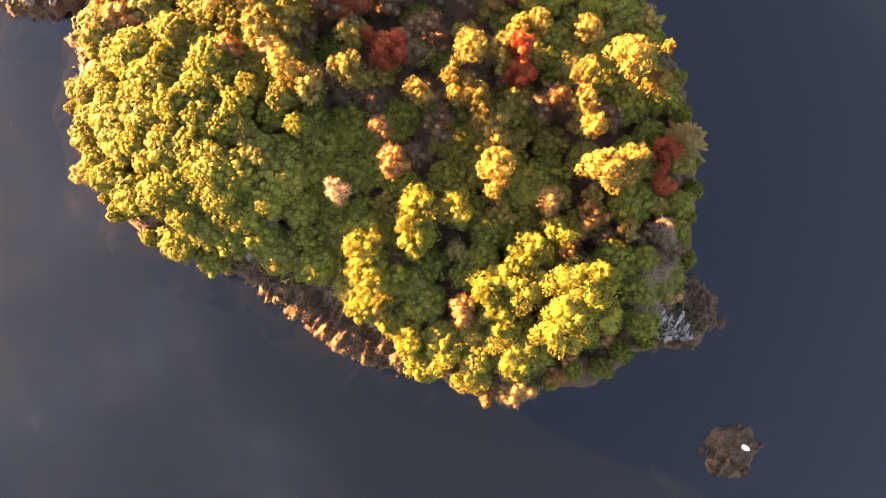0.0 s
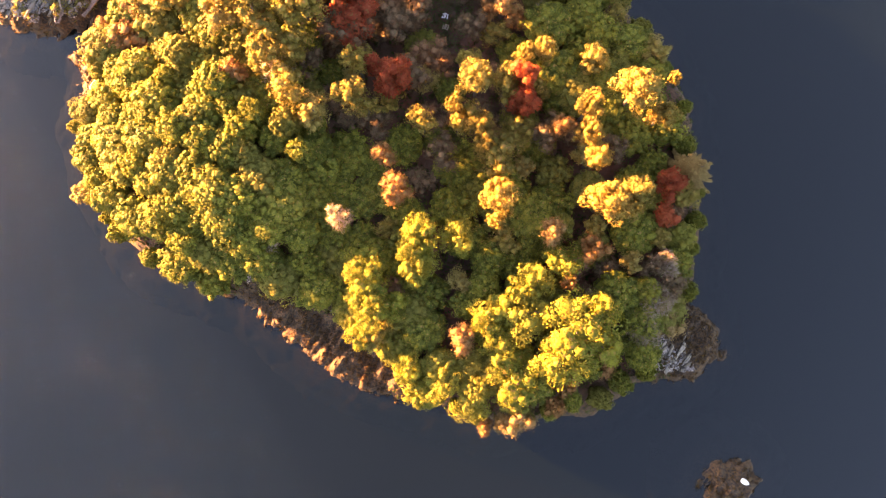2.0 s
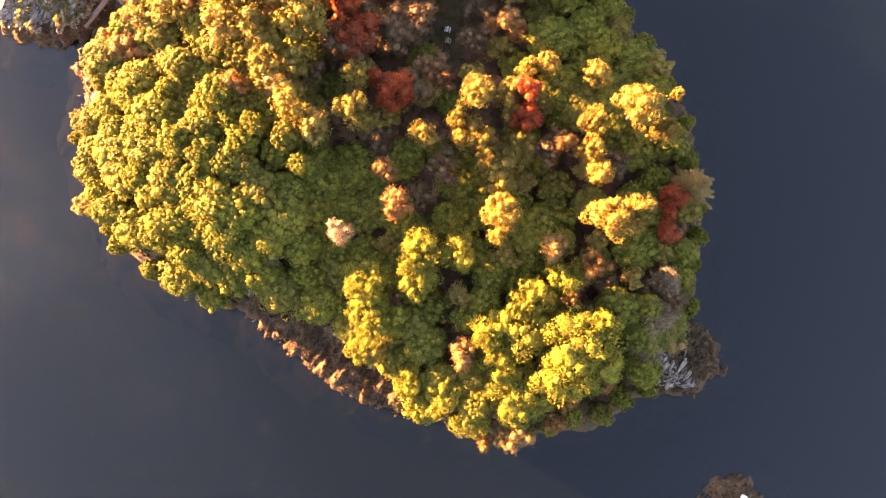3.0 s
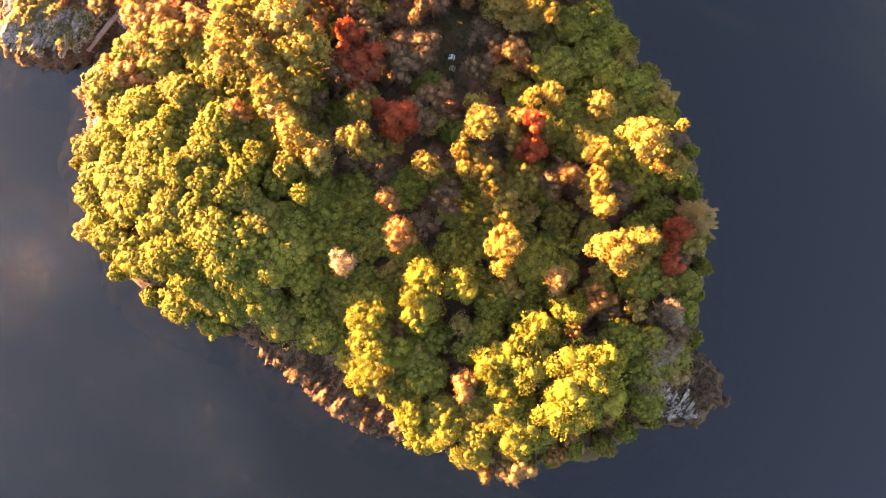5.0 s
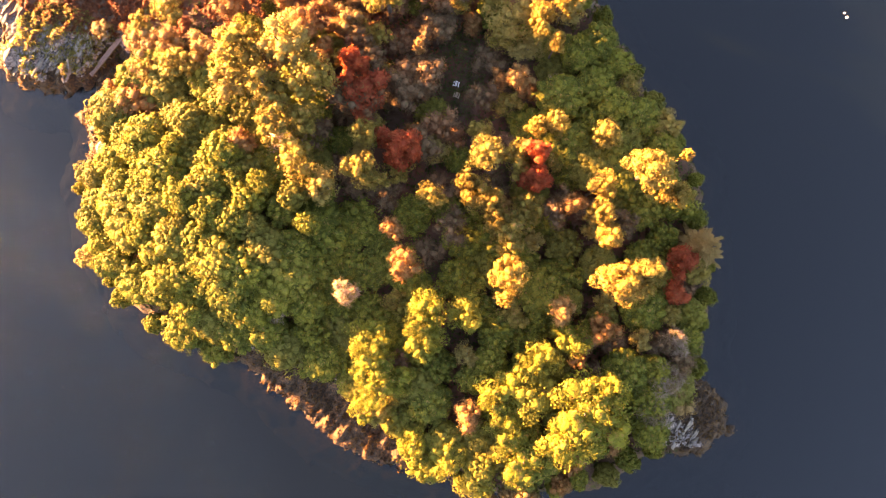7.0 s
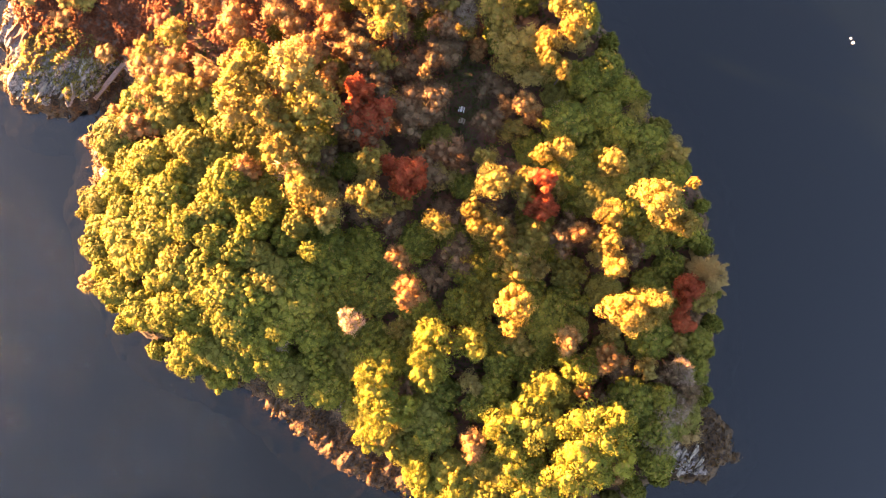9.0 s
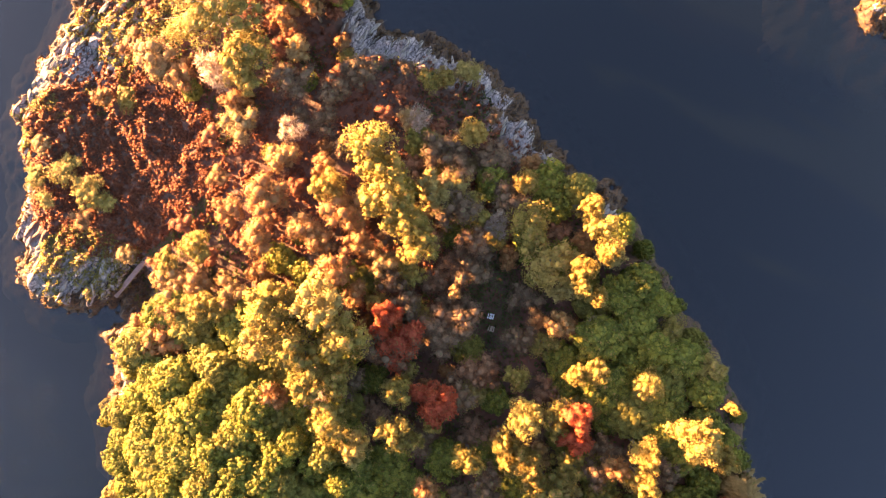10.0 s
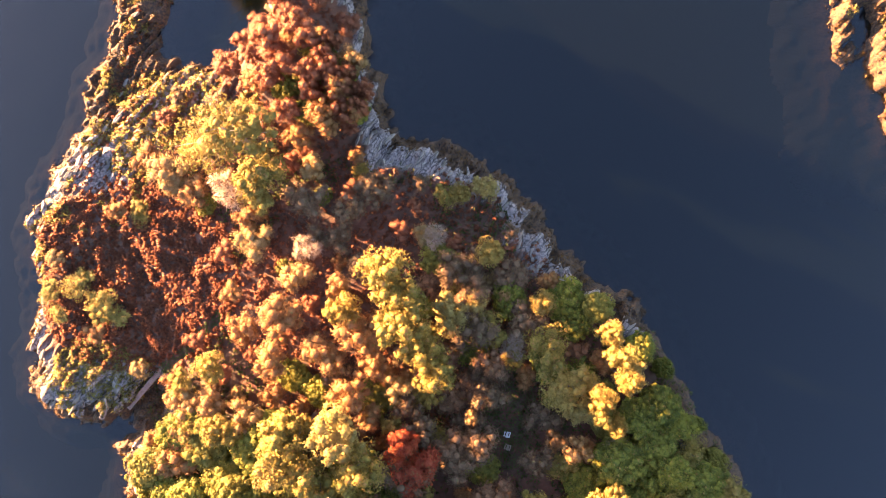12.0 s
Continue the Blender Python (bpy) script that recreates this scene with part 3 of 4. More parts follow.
def foliage(lobes, rng, density, length, width, jitter=0.5, radial=False, core=0.8, low=-0.6, rough=0.08):
    """Leaves over the outside of overlapping lobes (x, y, z, radius), round a dim leafy core."""
    lobes = np.asarray(lobes, float)
    points, normals, pieces = [], [], []
    for k, (x, y, z, r) in enumerate(lobes):
        way = rng.normal(size=(max(6, int(12.6 * r * r * density * (1 if r < 0.85 else 0.3))), 3))
        way /= np.linalg.norm(way, axis=1, keepdims=True)
        way = way[way[:, 2] > low]
        p = np.array([x, y, z]) + way * r * (1 + rough * rng.normal(size=(len(way), 1)))
        keep = np.ones(len(p), bool)
        for j, (qx, qy, qz, q) in enumerate(lobes):
            if j != k and (qx - x) ** 2 + (qy - y) ** 2 + (qz - z) ** 2 < (q + r) ** 2:
                keep &= np.linalg.norm(p - (qx, qy, qz), axis=1) > 0.86 * q
        points.append(p[keep])
        normals.append(way[keep])
        if core and (r > 0.6 or k % 2 == 0 or len(lobes) < 40):
            pieces.append((np.array([x, y, z]) + ICO_V * r * core, ICO_F, ICO_V))
    pieces.append(cards(np.concatenate(points), np.concatenate(normals), rng, length, width, jitter, radial))
    return join(pieces)


def tube(points, radii, sides=5):
    points = np.asarray(points, float)
    verts, tris = [], []
    for k, p in enumerate(points):
        run = points[min(k + 1, len(points) - 1)] - points[max(k - 1, 0)]
        run = run / (np.linalg.norm(run) + 1e-9)
        u = np.cross(run, (0.31, 0.95, 0.1))
        u /= np.linalg.norm(u)
        v = np.cross(run, u)
        for s in range(sides):
            t = 2 * math.pi * s / sides
            verts.append(p + radii[k] * (u * math.cos(t) + v * math.sin(t)))
        if k:
            for s in range(sides):
                a, b = (k - 1) * sides + s, (k - 1) * sides + (s + 1) % sides
                tris += [(a, b, b + sides), (a, b + sides, a + sides)]
    return np.array(verts), np.array(tris)


def trunk_mesh(rng, height, thick, ends, mat, lean=0.25):
    """A tapered trunk with a limb to each of the given ends."""
    bend = rng.normal(size=2) * lean
    spine = [np.array([bend[0] * t * t, bend[1] * t * t, height * t]) for t in (-0.06, 0.25, 0.5, 0.75, 1.0)]
    pieces = [tube(spine, [thick * k for k in (1.25, 0.95, 0.75, 0.5, 0.12)], 7)]
    for end in ends:
        end = np.asarray(end, float)
        t = np.clip(end[2] / height - rng.uniform(0.12, 0.3), 0.15, 0.9)
        start = np.array([bend[0] * t * t, bend[1] * t * t, height * t])
        mid = (start + end) / 2 + (0, 0, -0.12 * np.linalg.norm(end - start)) + rng.normal(size=3) * 0.12
        pieces.append(tube([start, mid, end], [thick * 0.42 * (1.15 - t), thick * 0.28 * (1.15 - t), thick * 0.07], 4))
    return link_mesh("trunk", *join(pieces), mat, True)


def part(name, me, parent, label=""):
    ob = new(name, me)
    ob.parent = parent
    return tagged(ob, label)


def crown_lobes(rng, radius, low, high, count, size):
    """Lobes over an uneven ellipsoid between two heights."""
    lobes = []
    heads = [(rng.uniform(0.3, 0.62) * radius * (k > 0), k * 2.1 + rng.uniform(-0.5, 0.5), rng.uniform(0.03, 0.28) * (high - low) * (k > 0), rng.uniform(0.5, 0.72)) for k in range(4)]
    for k in range(count):
        off, turn, sunk, share = heads[k % 4]
        own = radius * share
        tip, base = high - sunk, low + 0.2 * (high - low) * rng.uniform(0, 1)
        mid, half = (tip + base) / 2, (tip - base) / 2
        t = math.acos(1 - 1.75 * (k // 4 + 0.5) / (count / 4 + 0.5))
        a = k * 2.39996 + rng.uniform(-0.5, 0.5)
        r = rng.uniform(*size)
        out = max(own - r * 0.5, 0.1) * math.sin(t) * rng.uniform(0.6, 1.2)
        lobes.append((off * math.cos(turn) + out * math.cos(a), off * math.sin(turn) + out * math.sin(a), mid + (half - r * 0.8) * math.cos(t) * rng.uniform(0.85, 1.05), r))
    for off, turn, sunk, share in heads:
        lobes.append((off * math.cos(turn), off * math.sin(turn), (low + high - sunk) / 2, radius * share * 0.62))
    return lobes


def plant(name, label, category, group, trunk, crown):
    thing = tagged(new(name), label, category, group)
    part("trunk", trunk, thing)
    part("crown", crown, thing)
    return thing


# each kind is built at a crown radius of 2 m: a function of the random numbers gives trunk, crown and height
def bush(rng, h=6.5):
    lobes = []
    lopsided, way = rng.uniform(0.0, 0.3), rng.uniform(0, 6.28)
    for k in range(72):
        t = math.acos(1 - 0.98 * (k + 0.5) / 72)
        a = k * 2.39996 + rng.uniform(-0.5, 0.5)
        r = rng.uniform(0.22, 0.5)
        out = 1.8 * math.sin(t) * rng.uniform(0.82, 1.08) * (1 + lopsided * math.cos(2 * a + way))
        lobes.append((out * math.cos(a), out * math.sin(a), h - r - h * 0.34 * (1 - math.cos(t)) ** 1.25 + rng.uniform(-0.2, 0.08), r))
    lobes.append((0, 0, h - 2.1, 1.6))
    lobes += [(0.9 * math.cos(k * 1.26), 0.9 * math.sin(k * 1.26), h - 2.4, 1.2) for k in range(5)]
    lobes += [(1.15 * math.cos(k * 0.785), 1.15 * math.sin(k * 0.785), h * 0.4, 0.95) for k in range(8)]
    crown = leafy(foliage(lobes, rng, 28, 0.1, 0.075, 0.3, core=0.9, low=-0.1, rough=0.06), BUSH_LEAF)
    return trunk_mesh(rng, 0.65 * h, 0.16, [l[:3] for l in lobes[6:30:4]], BARK), crown, h


def low_bush(rng):
    return bush(rng, 3.6)


def lime_tree(rng):
    return yellow_tree(rng, LIME_LEAF)


def yellow_tree(rng, leaf=YELLOW_LEAF):
    lobes = crown_lobes(rng, 2.0, 3.4, 8.0, 56, (0.28, 0.55))
    crown = leafy(foliage(lobes, rng, 50, 0.085, 0.06, 0.6, core=0.82, low=-0.4, rough=0.12), leaf)
    return trunk_mesh(rng, 7.0, 0.2, [l[:3] for l in lobes[2:20:2]], BARK), crown, 8.0


def olive_tree(rng):
    lobes = crown_lobes(rng, 2.0, 3.6, 8.0, 60, (0.26, 0.5))
    crown = leafy(foliage(lobes, rng, 39, 0.1, 0.05, 0.85, True, low=-0.3, rough=0.14), OLIVE_LEAF)
    return trunk_mesh(rng, 7.2, 0.22, [l[:3] for l in lobes[2:26:2]], BARK), crown, 8.0


def broad_tree(rng):
    """A broad crown of many fine upswept sprays on bare limbs."""
    lobes = crown_lobes(rng, 2.0, 4.2, 8.0, 150, (0.13, 0.3))
    crown = leafy(foliage(lobes, rng, 150, 0.055, 0.02, 0.8, True, 0.7, low=-0.3, rough=0.2), BROAD_LEAF)
    return trunk_mesh(rng, 7.4, 0.15, [l[:3] for l in lobes[2:90:3]], PALE_BARK), crown, 8.0


def fuzzy(leaf, bark, density, core):
    def build(rng):
        lobes = crown_lobes(rng, 2.0, 3.2, 8.0, 24, (0.45, 0.8))
        crown = leafy(foliage(lobes, rng, density, 0.16, 0.034, 0.55, True, core, rough=0.2), leaf)
        return trunk_mesh(rng, 7.0, 0.17, [l[:3] for l in lobes[1:20]], bark), crown, 8.0
    return build


orange_tree = fuzzy(ORANGE_LEAF, BARK, 24, 0.76)
rust_shrub = fuzzy(BRACKEN_FROND, BARK, 26, 0.78)
brown_tree = fuzzy(BROWN_TWIG, BARK, 24, 0.6)


def red_tree(rng):
    lobes = crown_lobes(rng, 2.0, 2.6, 8.0, 24, (0.45, 0.75))
    crown = leafy(foliage(lobes, rng, 42, 0.18, 0.07, 0.7, True, 0.74, rough=0.16), RED_LEAF)
    return trunk_mesh(rng, 7.2, 0.17, [l[:3] for l in lobes[1:24:2]], BARK), crown, 8.0


def pale_tree(rng):
    """Almost bare: a fan of limbs and fine pale twigs."""
    lobes = crown_lobes(rng, 2.0, 4.0, 8.0, 22, (0.4, 0.7))
    ends = [l[:3] for l in lobes[:22]]
    crown = leafy(foliage(lobes, rng, 30, 0.3, 0.022, 0.5, True, 0.0, rough=0.3), PALE_TWIG)
    return trunk_mesh(rng, 7.0, 0.18, ends, PALE_BARK), crown, 8.0


def conifer(rng):
    """Whorls of drooping boughs set with needles."""
    pieces, boughs = [], []
    for level in range(9):
        z, reach = 1.4 + level * 0.72, 2.1 * (1 - level / 9.5)
        for k in range(9):
            a = k * 0.698 + level * 0.37 + rng.uniform(-0.15, 0.15)
            long = reach * rng.uniform(0.8, 1.15)
            end = np.array([long * math.cos(a), long * math.sin(a), z - 0.2 * long])
            boughs.append(end)
            n = int(150 * long)
            t = rng.uniform(0.15, 1, (n, 1))
            p = np.array([0, 0, z]) * (1 - t) + end * t + rng.normal(size=(n, 3)) * (0.16, 0.16, 0.06) * (1.2 - t)
            way = np.tile(np.array([math.cos(a), math.sin(a), 0.1]), (n, 1))
            pieces.append(cards(p, way, rng, 0.2, 0.055, 0.5, True))
    crown = leafy(join(pieces), NEEDLE)
    return trunk_mesh(rng, 8.0, 0.2, boughs[:60:4], BARK, 0.05), crown, 8.0


KINDS = {
    "rhododendron_bush": (bush, 7, "dense dark-green rhododendron bush with rounded leafy mounds", "bush", "evergreen thicket"),
    "yellow_tree": (yellow_tree, 5, "broadleaf tree with golden-yellow autumn foliage in rounded lobes", "tree", "yellow trees"),
    "lime_tree": (lime_tree, 4, "broadleaf tree with lime-yellow leaves in rounded clumps", "tree", "lime-yellow trees"),
    "olive_tree": (olive_tree, 4, "tall tree with feathery olive-gold autumn crown", "tree", "olive trees"),
    "broad_tree": (broad_tree, 1, "broad olive-gold tree with feathery sprays on bare limbs", "tree", ""),
    "orange_tree": (orange_tree, 4, "small tree with fuzzy pinkish-orange autumn crown", "tree", "orange trees"),
    "rust_shrub": (rust_shrub, 4, "low shrub with rust-red autumn leaves on the headland", "shrub", "rusty scrub"),
    "brown_tree": (brown_tree, 4, "leafless tree with dense grey-brown twigs", "tree", "bare trees"),
    "red_tree": (red_tree, 3, "tree with dark rust-red autumn foliage", "tree", "red trees"),
    "pale_tree": (pale_tree, 3, "bare tree with pale pinkish twigs and open limbs", "tree", "pale bare trees"),
    "conifer": (conifer, 1, "olive-brown conifer with spreading needled boughs at the shore", "tree", ""),
}
MADE = {}
plan_rng = np.random.default_rng(11)


def grow(kind, x, y, top, radius):
    """Plants one of a kind with its foot on the ground, its tip at the height top and a crown of that radius."""
    build, variants, label, category, group = KINDS[kind]
    foot = float(ground(x, y)) - 0.05
    k = int(plan_rng.integers(variants))
    low = kind == "rhododendron_bush" and top - foot < 3.2
    k = k % 2 + 50 if low else k
    if (kind, k) not in MADE:
        trunk, crown, height = (low_bush if low else build)(np.random.default_rng(100 * len(kind) + k))
        MADE[kind, k] = [trunk, crown, height]
    trunk, crown, height = MADE[kind, k]
    thing = plant(kind, label, category, group, trunk, crown)
    wide, tall = radius / 2.0, max(top - foot, 1.2) / height
    thing.matrix_world = Matrix.LocRotScale((x, y, foot), Euler((0, 0, plan_rng.uniform(0, 6.28))), (wide, wide, tall))
    return thing


NAMED = [("yellow_tree", YELLOW_EAST), ("lime_tree", YELLOW_SOUTH), ("yellow_tree", YELLOW_NORTH), ("olive_tree", OLIVE), ("olive_tree", OLIVE_WEST),
         ("orange_tree", ORANGE), ("orange_tree", ORANGE_NORTH), ("rust_shrub", RUST_HEADLAND), ("orange_tree", ORANGE_SHORE), ("pale_tree", PALE), ("brown_tree", BROWN), ("red_tree", RED),
         ("conifer", CONIFERS), ("broad_tree", [(-32.2, 59.6, 12.0, 4.3)]), ("rhododendron_bush", MOUNDS),
         # Unseen trees and bushes north of the view, added to shadow the water.
         ("olive_tree", [(-38.0, 79.6, 9.5, 2.6), (-34.6, 80.2, 9.8, 2.6), (-31.4, 80.8, 9.8, 2.6), (-28.2, 81.4, 9.6, 2.6), (-25.0, 82.0, 9.2, 2.6)]),
         ("rhododendron_bush", [(-36.3, 80.0, 7.0, 2.6), (-33.0, 80.6, 7.0, 2.6), (-29.8, 81.2, 7.0, 2.6), (-26.6, 81.7, 7.0, 2.6)])]
standing = []
for kind, places in NAMED:
    for x, y, top, radius in places:
        grow(kind, x, y, top, radius * (1.4 if kind == "lime_tree" and y < 8 else 1.08))
        standing.append((x, y, radius, top))


# the thicket fills what the taller trees leave
def zone(x, y, d):
    if hump(x, y, -44, 44.5, 11, 10) > 0.42:
        return "bracken"
    if hump(x, y, -26.5, 68, 8.5, 9.5) > 0.36 and d > 2:
        return "headland"
    if hump(x, y, -1.9, 32.8, 2.9, 4.8) > 0.3:
        return "lawn"
    if hump(x, y, -42.5, 23.2, 3.5, 4) > 0.35 and d < 2.6:
        return "shore"
    if -24 < x < -5.5 and y < 2 and d < COVE + 0.8:
        return "shore"
    if stony(x, y) > 0.45 and d < (5.2 if y < 0 else 2.8 if x > -12 and y < 66 else 4.6) or hump(x, y, -41.0, 31.0, 4.6, 5) > 0.4 or hump(x, y, 27.2, -5, 5.5, 3.8) > 0.4 or (x > 12 and d < 0.8) or low_tide(x, y) > 0.45 or (-16 < x < 12 and y > 36 and d < 2.2) or x > 29.5 or (x < -42 and y > 27.5):
        return "shore"
    if y > 50 or y > 38 and x < -14 or y > 32 and x < -26:
        return "scrub"
    if hump(x, y, -14, 43, 20, 15) > 0.42 or 17 < y < 45 and -15 < x < 9 and d > 6:
        return "mixed"
    return "thicket"


# the width of the open weedy strip in the south cove
COVE = 4.0
filled = []
tries = plan_rng.uniform((-46, -15), (31, 82), (9000, 2))
for (x, y), d in zip(tries, inland(tries[:, 0], tries[:, 1])):
    if any((x - a) ** 2 + (y - b) ** 2 < 2.35 ** 2 for a, b in filled):
        continue
    if d < 0.5 or any((x - a) ** 2 + (y - b) ** 2 < (0.5 * r) ** 2 for a, b, r, top in standing):
        continue
    where = zone(x, y, d)
    if where in ("bracken", "lawn", "shore"):
        continue
    filled.append((x, y))
    pick = plan_rng.uniform()
    if where == "mixed":
        if pick < 0.2:
            grow("olive_tree", x, y, plan_rng.uniform(5.0, 6.6 if x > -6 else 7.5), plan_rng.uniform(1.4, 2.1))
        elif pick < 0.5:
            grow("brown_tree", x, y, plan_rng.uniform(4.2, 6.2), plan_rng.uniform(1.6, 2.2))
        elif pick < 0.68:
            grow("orange_tree", x, y, plan_rng.uniform(4.0, 6.0), plan_rng.uniform(1.0, 1.6))
        else:
            grow("rhododendron_bush", x, y, plan_rng.uniform(3.8, 5.2), plan_rng.uniform(1.6, 2.3))
    elif where == "headland":
        foot = float(ground(x, y))
        grow("rust_shrub" if pick < 0.75 else "orange_tree", x, y, foot + plan_rng.uniform(2.2, 3.4), plan_rng.uniform(1.1, 1.6))
    elif where == "scrub":
        foot = float(ground(x, y))
        if pick < 0.18:
            grow("orange_tree", x, y, foot + plan_rng.uniform(1.4, 2.8), plan_rng.uniform(0.8, 1.4))
        elif pick < 0.34:
            grow("rust_shrub", x, y, foot + plan_rng.uniform(1.2, 2.2), plan_rng.uniform(0.8, 1.3))
        elif pick < 0.5:
            grow("brown_tree", x, y, foot + plan_rng.uniform(1.6, 3.0), plan_rng.uniform(1.0, 1.6))
        elif pick < 0.6:
            grow("rhododendron_bush", x, y, foot + plan_rng.uniform(1.2, 2.2), plan_rng.uniform(0.9, 1.4))
    else:
        west = min(max((-12.5 - x) / 8.0, 0), 1) * (0.35 + 0.65 * min(max((22 - y) / 7, 0), 1))
        low = 1.7 if x > 12 and y > -4 else 2.8 if x < -34 else 3.4
        top = min(low + (0.9 if low > 2 else 1.3) * min(d, 3.2) + 0.34 * max(d - 3.2, 0), 6.0 + 3.6 * west) + 0.6 * float(wave(x, y, 0.13, 41)) + plan_rng.uniform(-0.75, 0.5) * (0.8 if x < -22 else 0.65 if x < -10 else 1.1) - 1.5 * float(hump(x, y, -16, 0, 7, 6)) - 0.8 * float(hump(x, y, 0, 17, 8, 16))
        if x > -8 and pick < 0.30 and d > 2.5:
            kind = "brown_tree" if pick < 0.14 else "olive_tree"
            grow(kind, x, y, top + plan_rng.uniform(0.0, 0.7), plan_rng.uniform(1.3, 2.0))
            continue
        grow("rhododendron_bush", x, y, top, min(plan_rng.uniform(1.7, 2.9) - 0.2 * (x > -10), (1.3 - 1.6 * float(hump(x, y, -42.5, 23.2, 4, 4.5)) - 0.7 * (x < -30) if x < 0 else 0.35) + 0.45 * d, 9.0 - (9.0 if y < 0 else 7.0) * float(stony(x, y)) ** 0.5 if y > 0 or x > 0 else max(0.9, (d - COVE + 0.5) * 1.0 if -24 < x < -5.5 and y < 2 else 3.0)))


# ---- ground cover ----
def cover(name, label, category, spots, rng, fronds, length, width, tall, mat, jitter=0.45):
    """Low tufts of fronds at the given spots, in one mesh."""
    n = len(spots)
    base = np.stack([spots[:, 0], spots[:, 1], ground(spots[:, 0], spots[:, 1])], 1)
    size = rng.uniform(0.6, 1.3, (n, 1))
    way = rng.normal(size=(n, fronds, 3))
    way[:, :, 2] = np.abs(way[:, :, 2]) * 0.8 + 0.15
    way /= np.linalg.norm(way, axis=2, keepdims=True)
    p = base[:, None, :] + way * (size * tall)[:, :, None]
    v, t, soft = cards(p.reshape(-1, 3), way.reshape(-1, 3), rng, length, width, jitter, True)
    return tagged(new(name, link_mesh(name, v, t, mat, True, soft)), label, category, kind="stuff")


def spots(rng, count, box, test):
    x0, y0, x1, y1 = box
    xy = rng.uniform((x0, y0), (x1, y1), (count, 2))
    d = inland(xy[:, 0], xy[:, 1])
    return xy[test(xy[:, 0], xy[:, 1], d)]


def trodden(x, y):
    """Metres from the grassy path that leads inland from the jetty."""
    k = np.clip(((x + 40.0) * 5.6 + (y - 34.6) * 6.4) / 72.3, 0, 1)
    return np.hypot(x + 40.0 - 5.6 * k - 1.1 * k * (1 - k), y - 34.6 - 6.4 * k + 1.2 * k * (1 - k))


cover_rng = np.random.default_rng(5)
bracken_at = spots(cover_rng, 16000, (-58, 28, 20, 84), lambda x, y, d: (d > 1.2 + np.where(x < -30, 1.5, np.where(x > -12, 1.6, 3.0)) * (stony(x, y) > 0.35)) & ((hump(x, y, -44, 44.5, 11.5, 10.5) > 0.36) | (y > 37) & (x < -5) | (hump(x, y, -14, 43, 20, 15) > 0.42))
                   & (hump(x, y, -1.9, 32.8, 2.6, 4.4) < 0.3) & (trodden(x, y) > 0.55) & (wave(x, y, 0.35, 12) > -0.75))
field_at = spots(cover_rng, 6000, (-57, 32, -32, 58), lambda x, y, d: (d > 1.6) & (hump(x, y, -44, 44.5, 11.5, 10.5) > 0.36) & (trodden(x, y) > 0.55))
bracken_at = np.concatenate([bracken_at, field_at])
cover("bracken", "rust-brown dying bracken in low tangled clumps", "bracken", bracken_at, cover_rng, 18, 0.12, 0.065, 0.18, BRACKEN_FROND)
under_at = spots(cover_rng, 11000, (-46, -15, 32, 60), lambda x, y, d: (d > 0.3) & ((hump(x, y, -14, 43, 20, 15) < 0.42) | (x > -12) & (trodden(x, y) > 0)) & (hump(x, y, -44, 44.5, 11.5, 10.5) < 0.36) & (stony(x, y) < 0.8))
cover("undergrowth", "dark green low undergrowth beneath the trees", "undergrowth", under_at, cover_rng, 6, 0.2, 0.1, 0.4, SHADE_LEAF)
def tussocks(x, y, d):
    return (d > 0.8) & (stony(x, y) > 0.25) & (wave(x, y, 0.5, 21) + 1.3 * hump(x, y, -46.5, 33.5, 4.5, 4.5) + 1.1 * hump(x, y, -41.5, 62.5, 6, 7) > 0.1) & ((d > 1.3) | (x > 29))


grass_at = np.concatenate([spots(cover_rng, 42000, (-60, 22, -30, 84), tussocks), spots(cover_rng, 14000, (28, 68, 56, 98), tussocks)])
cover("shore_grass", "tufts of yellow-green grass between the shore rocks", "grass", grass_at, cover_rng, 6, 0.16, 0.045, 0.18, GRASS_BLADE)
lawn_at = spots(cover_rng, 9000, (-42, 33, -32, 43), lambda x, y, d: trodden(x, y) < 0.6)
cover("path_grass", "dark green trodden grass path through the bracken", "grass", lawn_at, cover_rng, 6, 0.07, 0.02, 0.05, LAWN_BLADE)
lawn_at = spots(cover_rng, 7000, (-6, 26, 3, 40), lambda x, y, d: hump(x, y, -1.9, 32.8, 2.7, 4.6) > 0.3)
cover("lawn", "small patch of dark green mown grass", "grass", lawn_at, cover_rng, 6, 0.07, 0.02, 0.05, LAWN_BLADE)
weed_at = spots(cover_rng, 100000, (-60, -24, 56, 98), lambda x, y, d: (d > -0.5) & (d < 1.7 + 0.6 * ((x > -12) & (y > 30)) + 2.2 * low_tide(x, y)) & (stony(x, y) > 0.25) & (wave(x, y, 0.7, 31) > -0.5))
cover("seaweed", "golden-brown seaweed draped over the tidal rocks", "seaweed", weed_at, cover_rng, 5, 0.15, 0.055, 0.14, WEED_FROND)


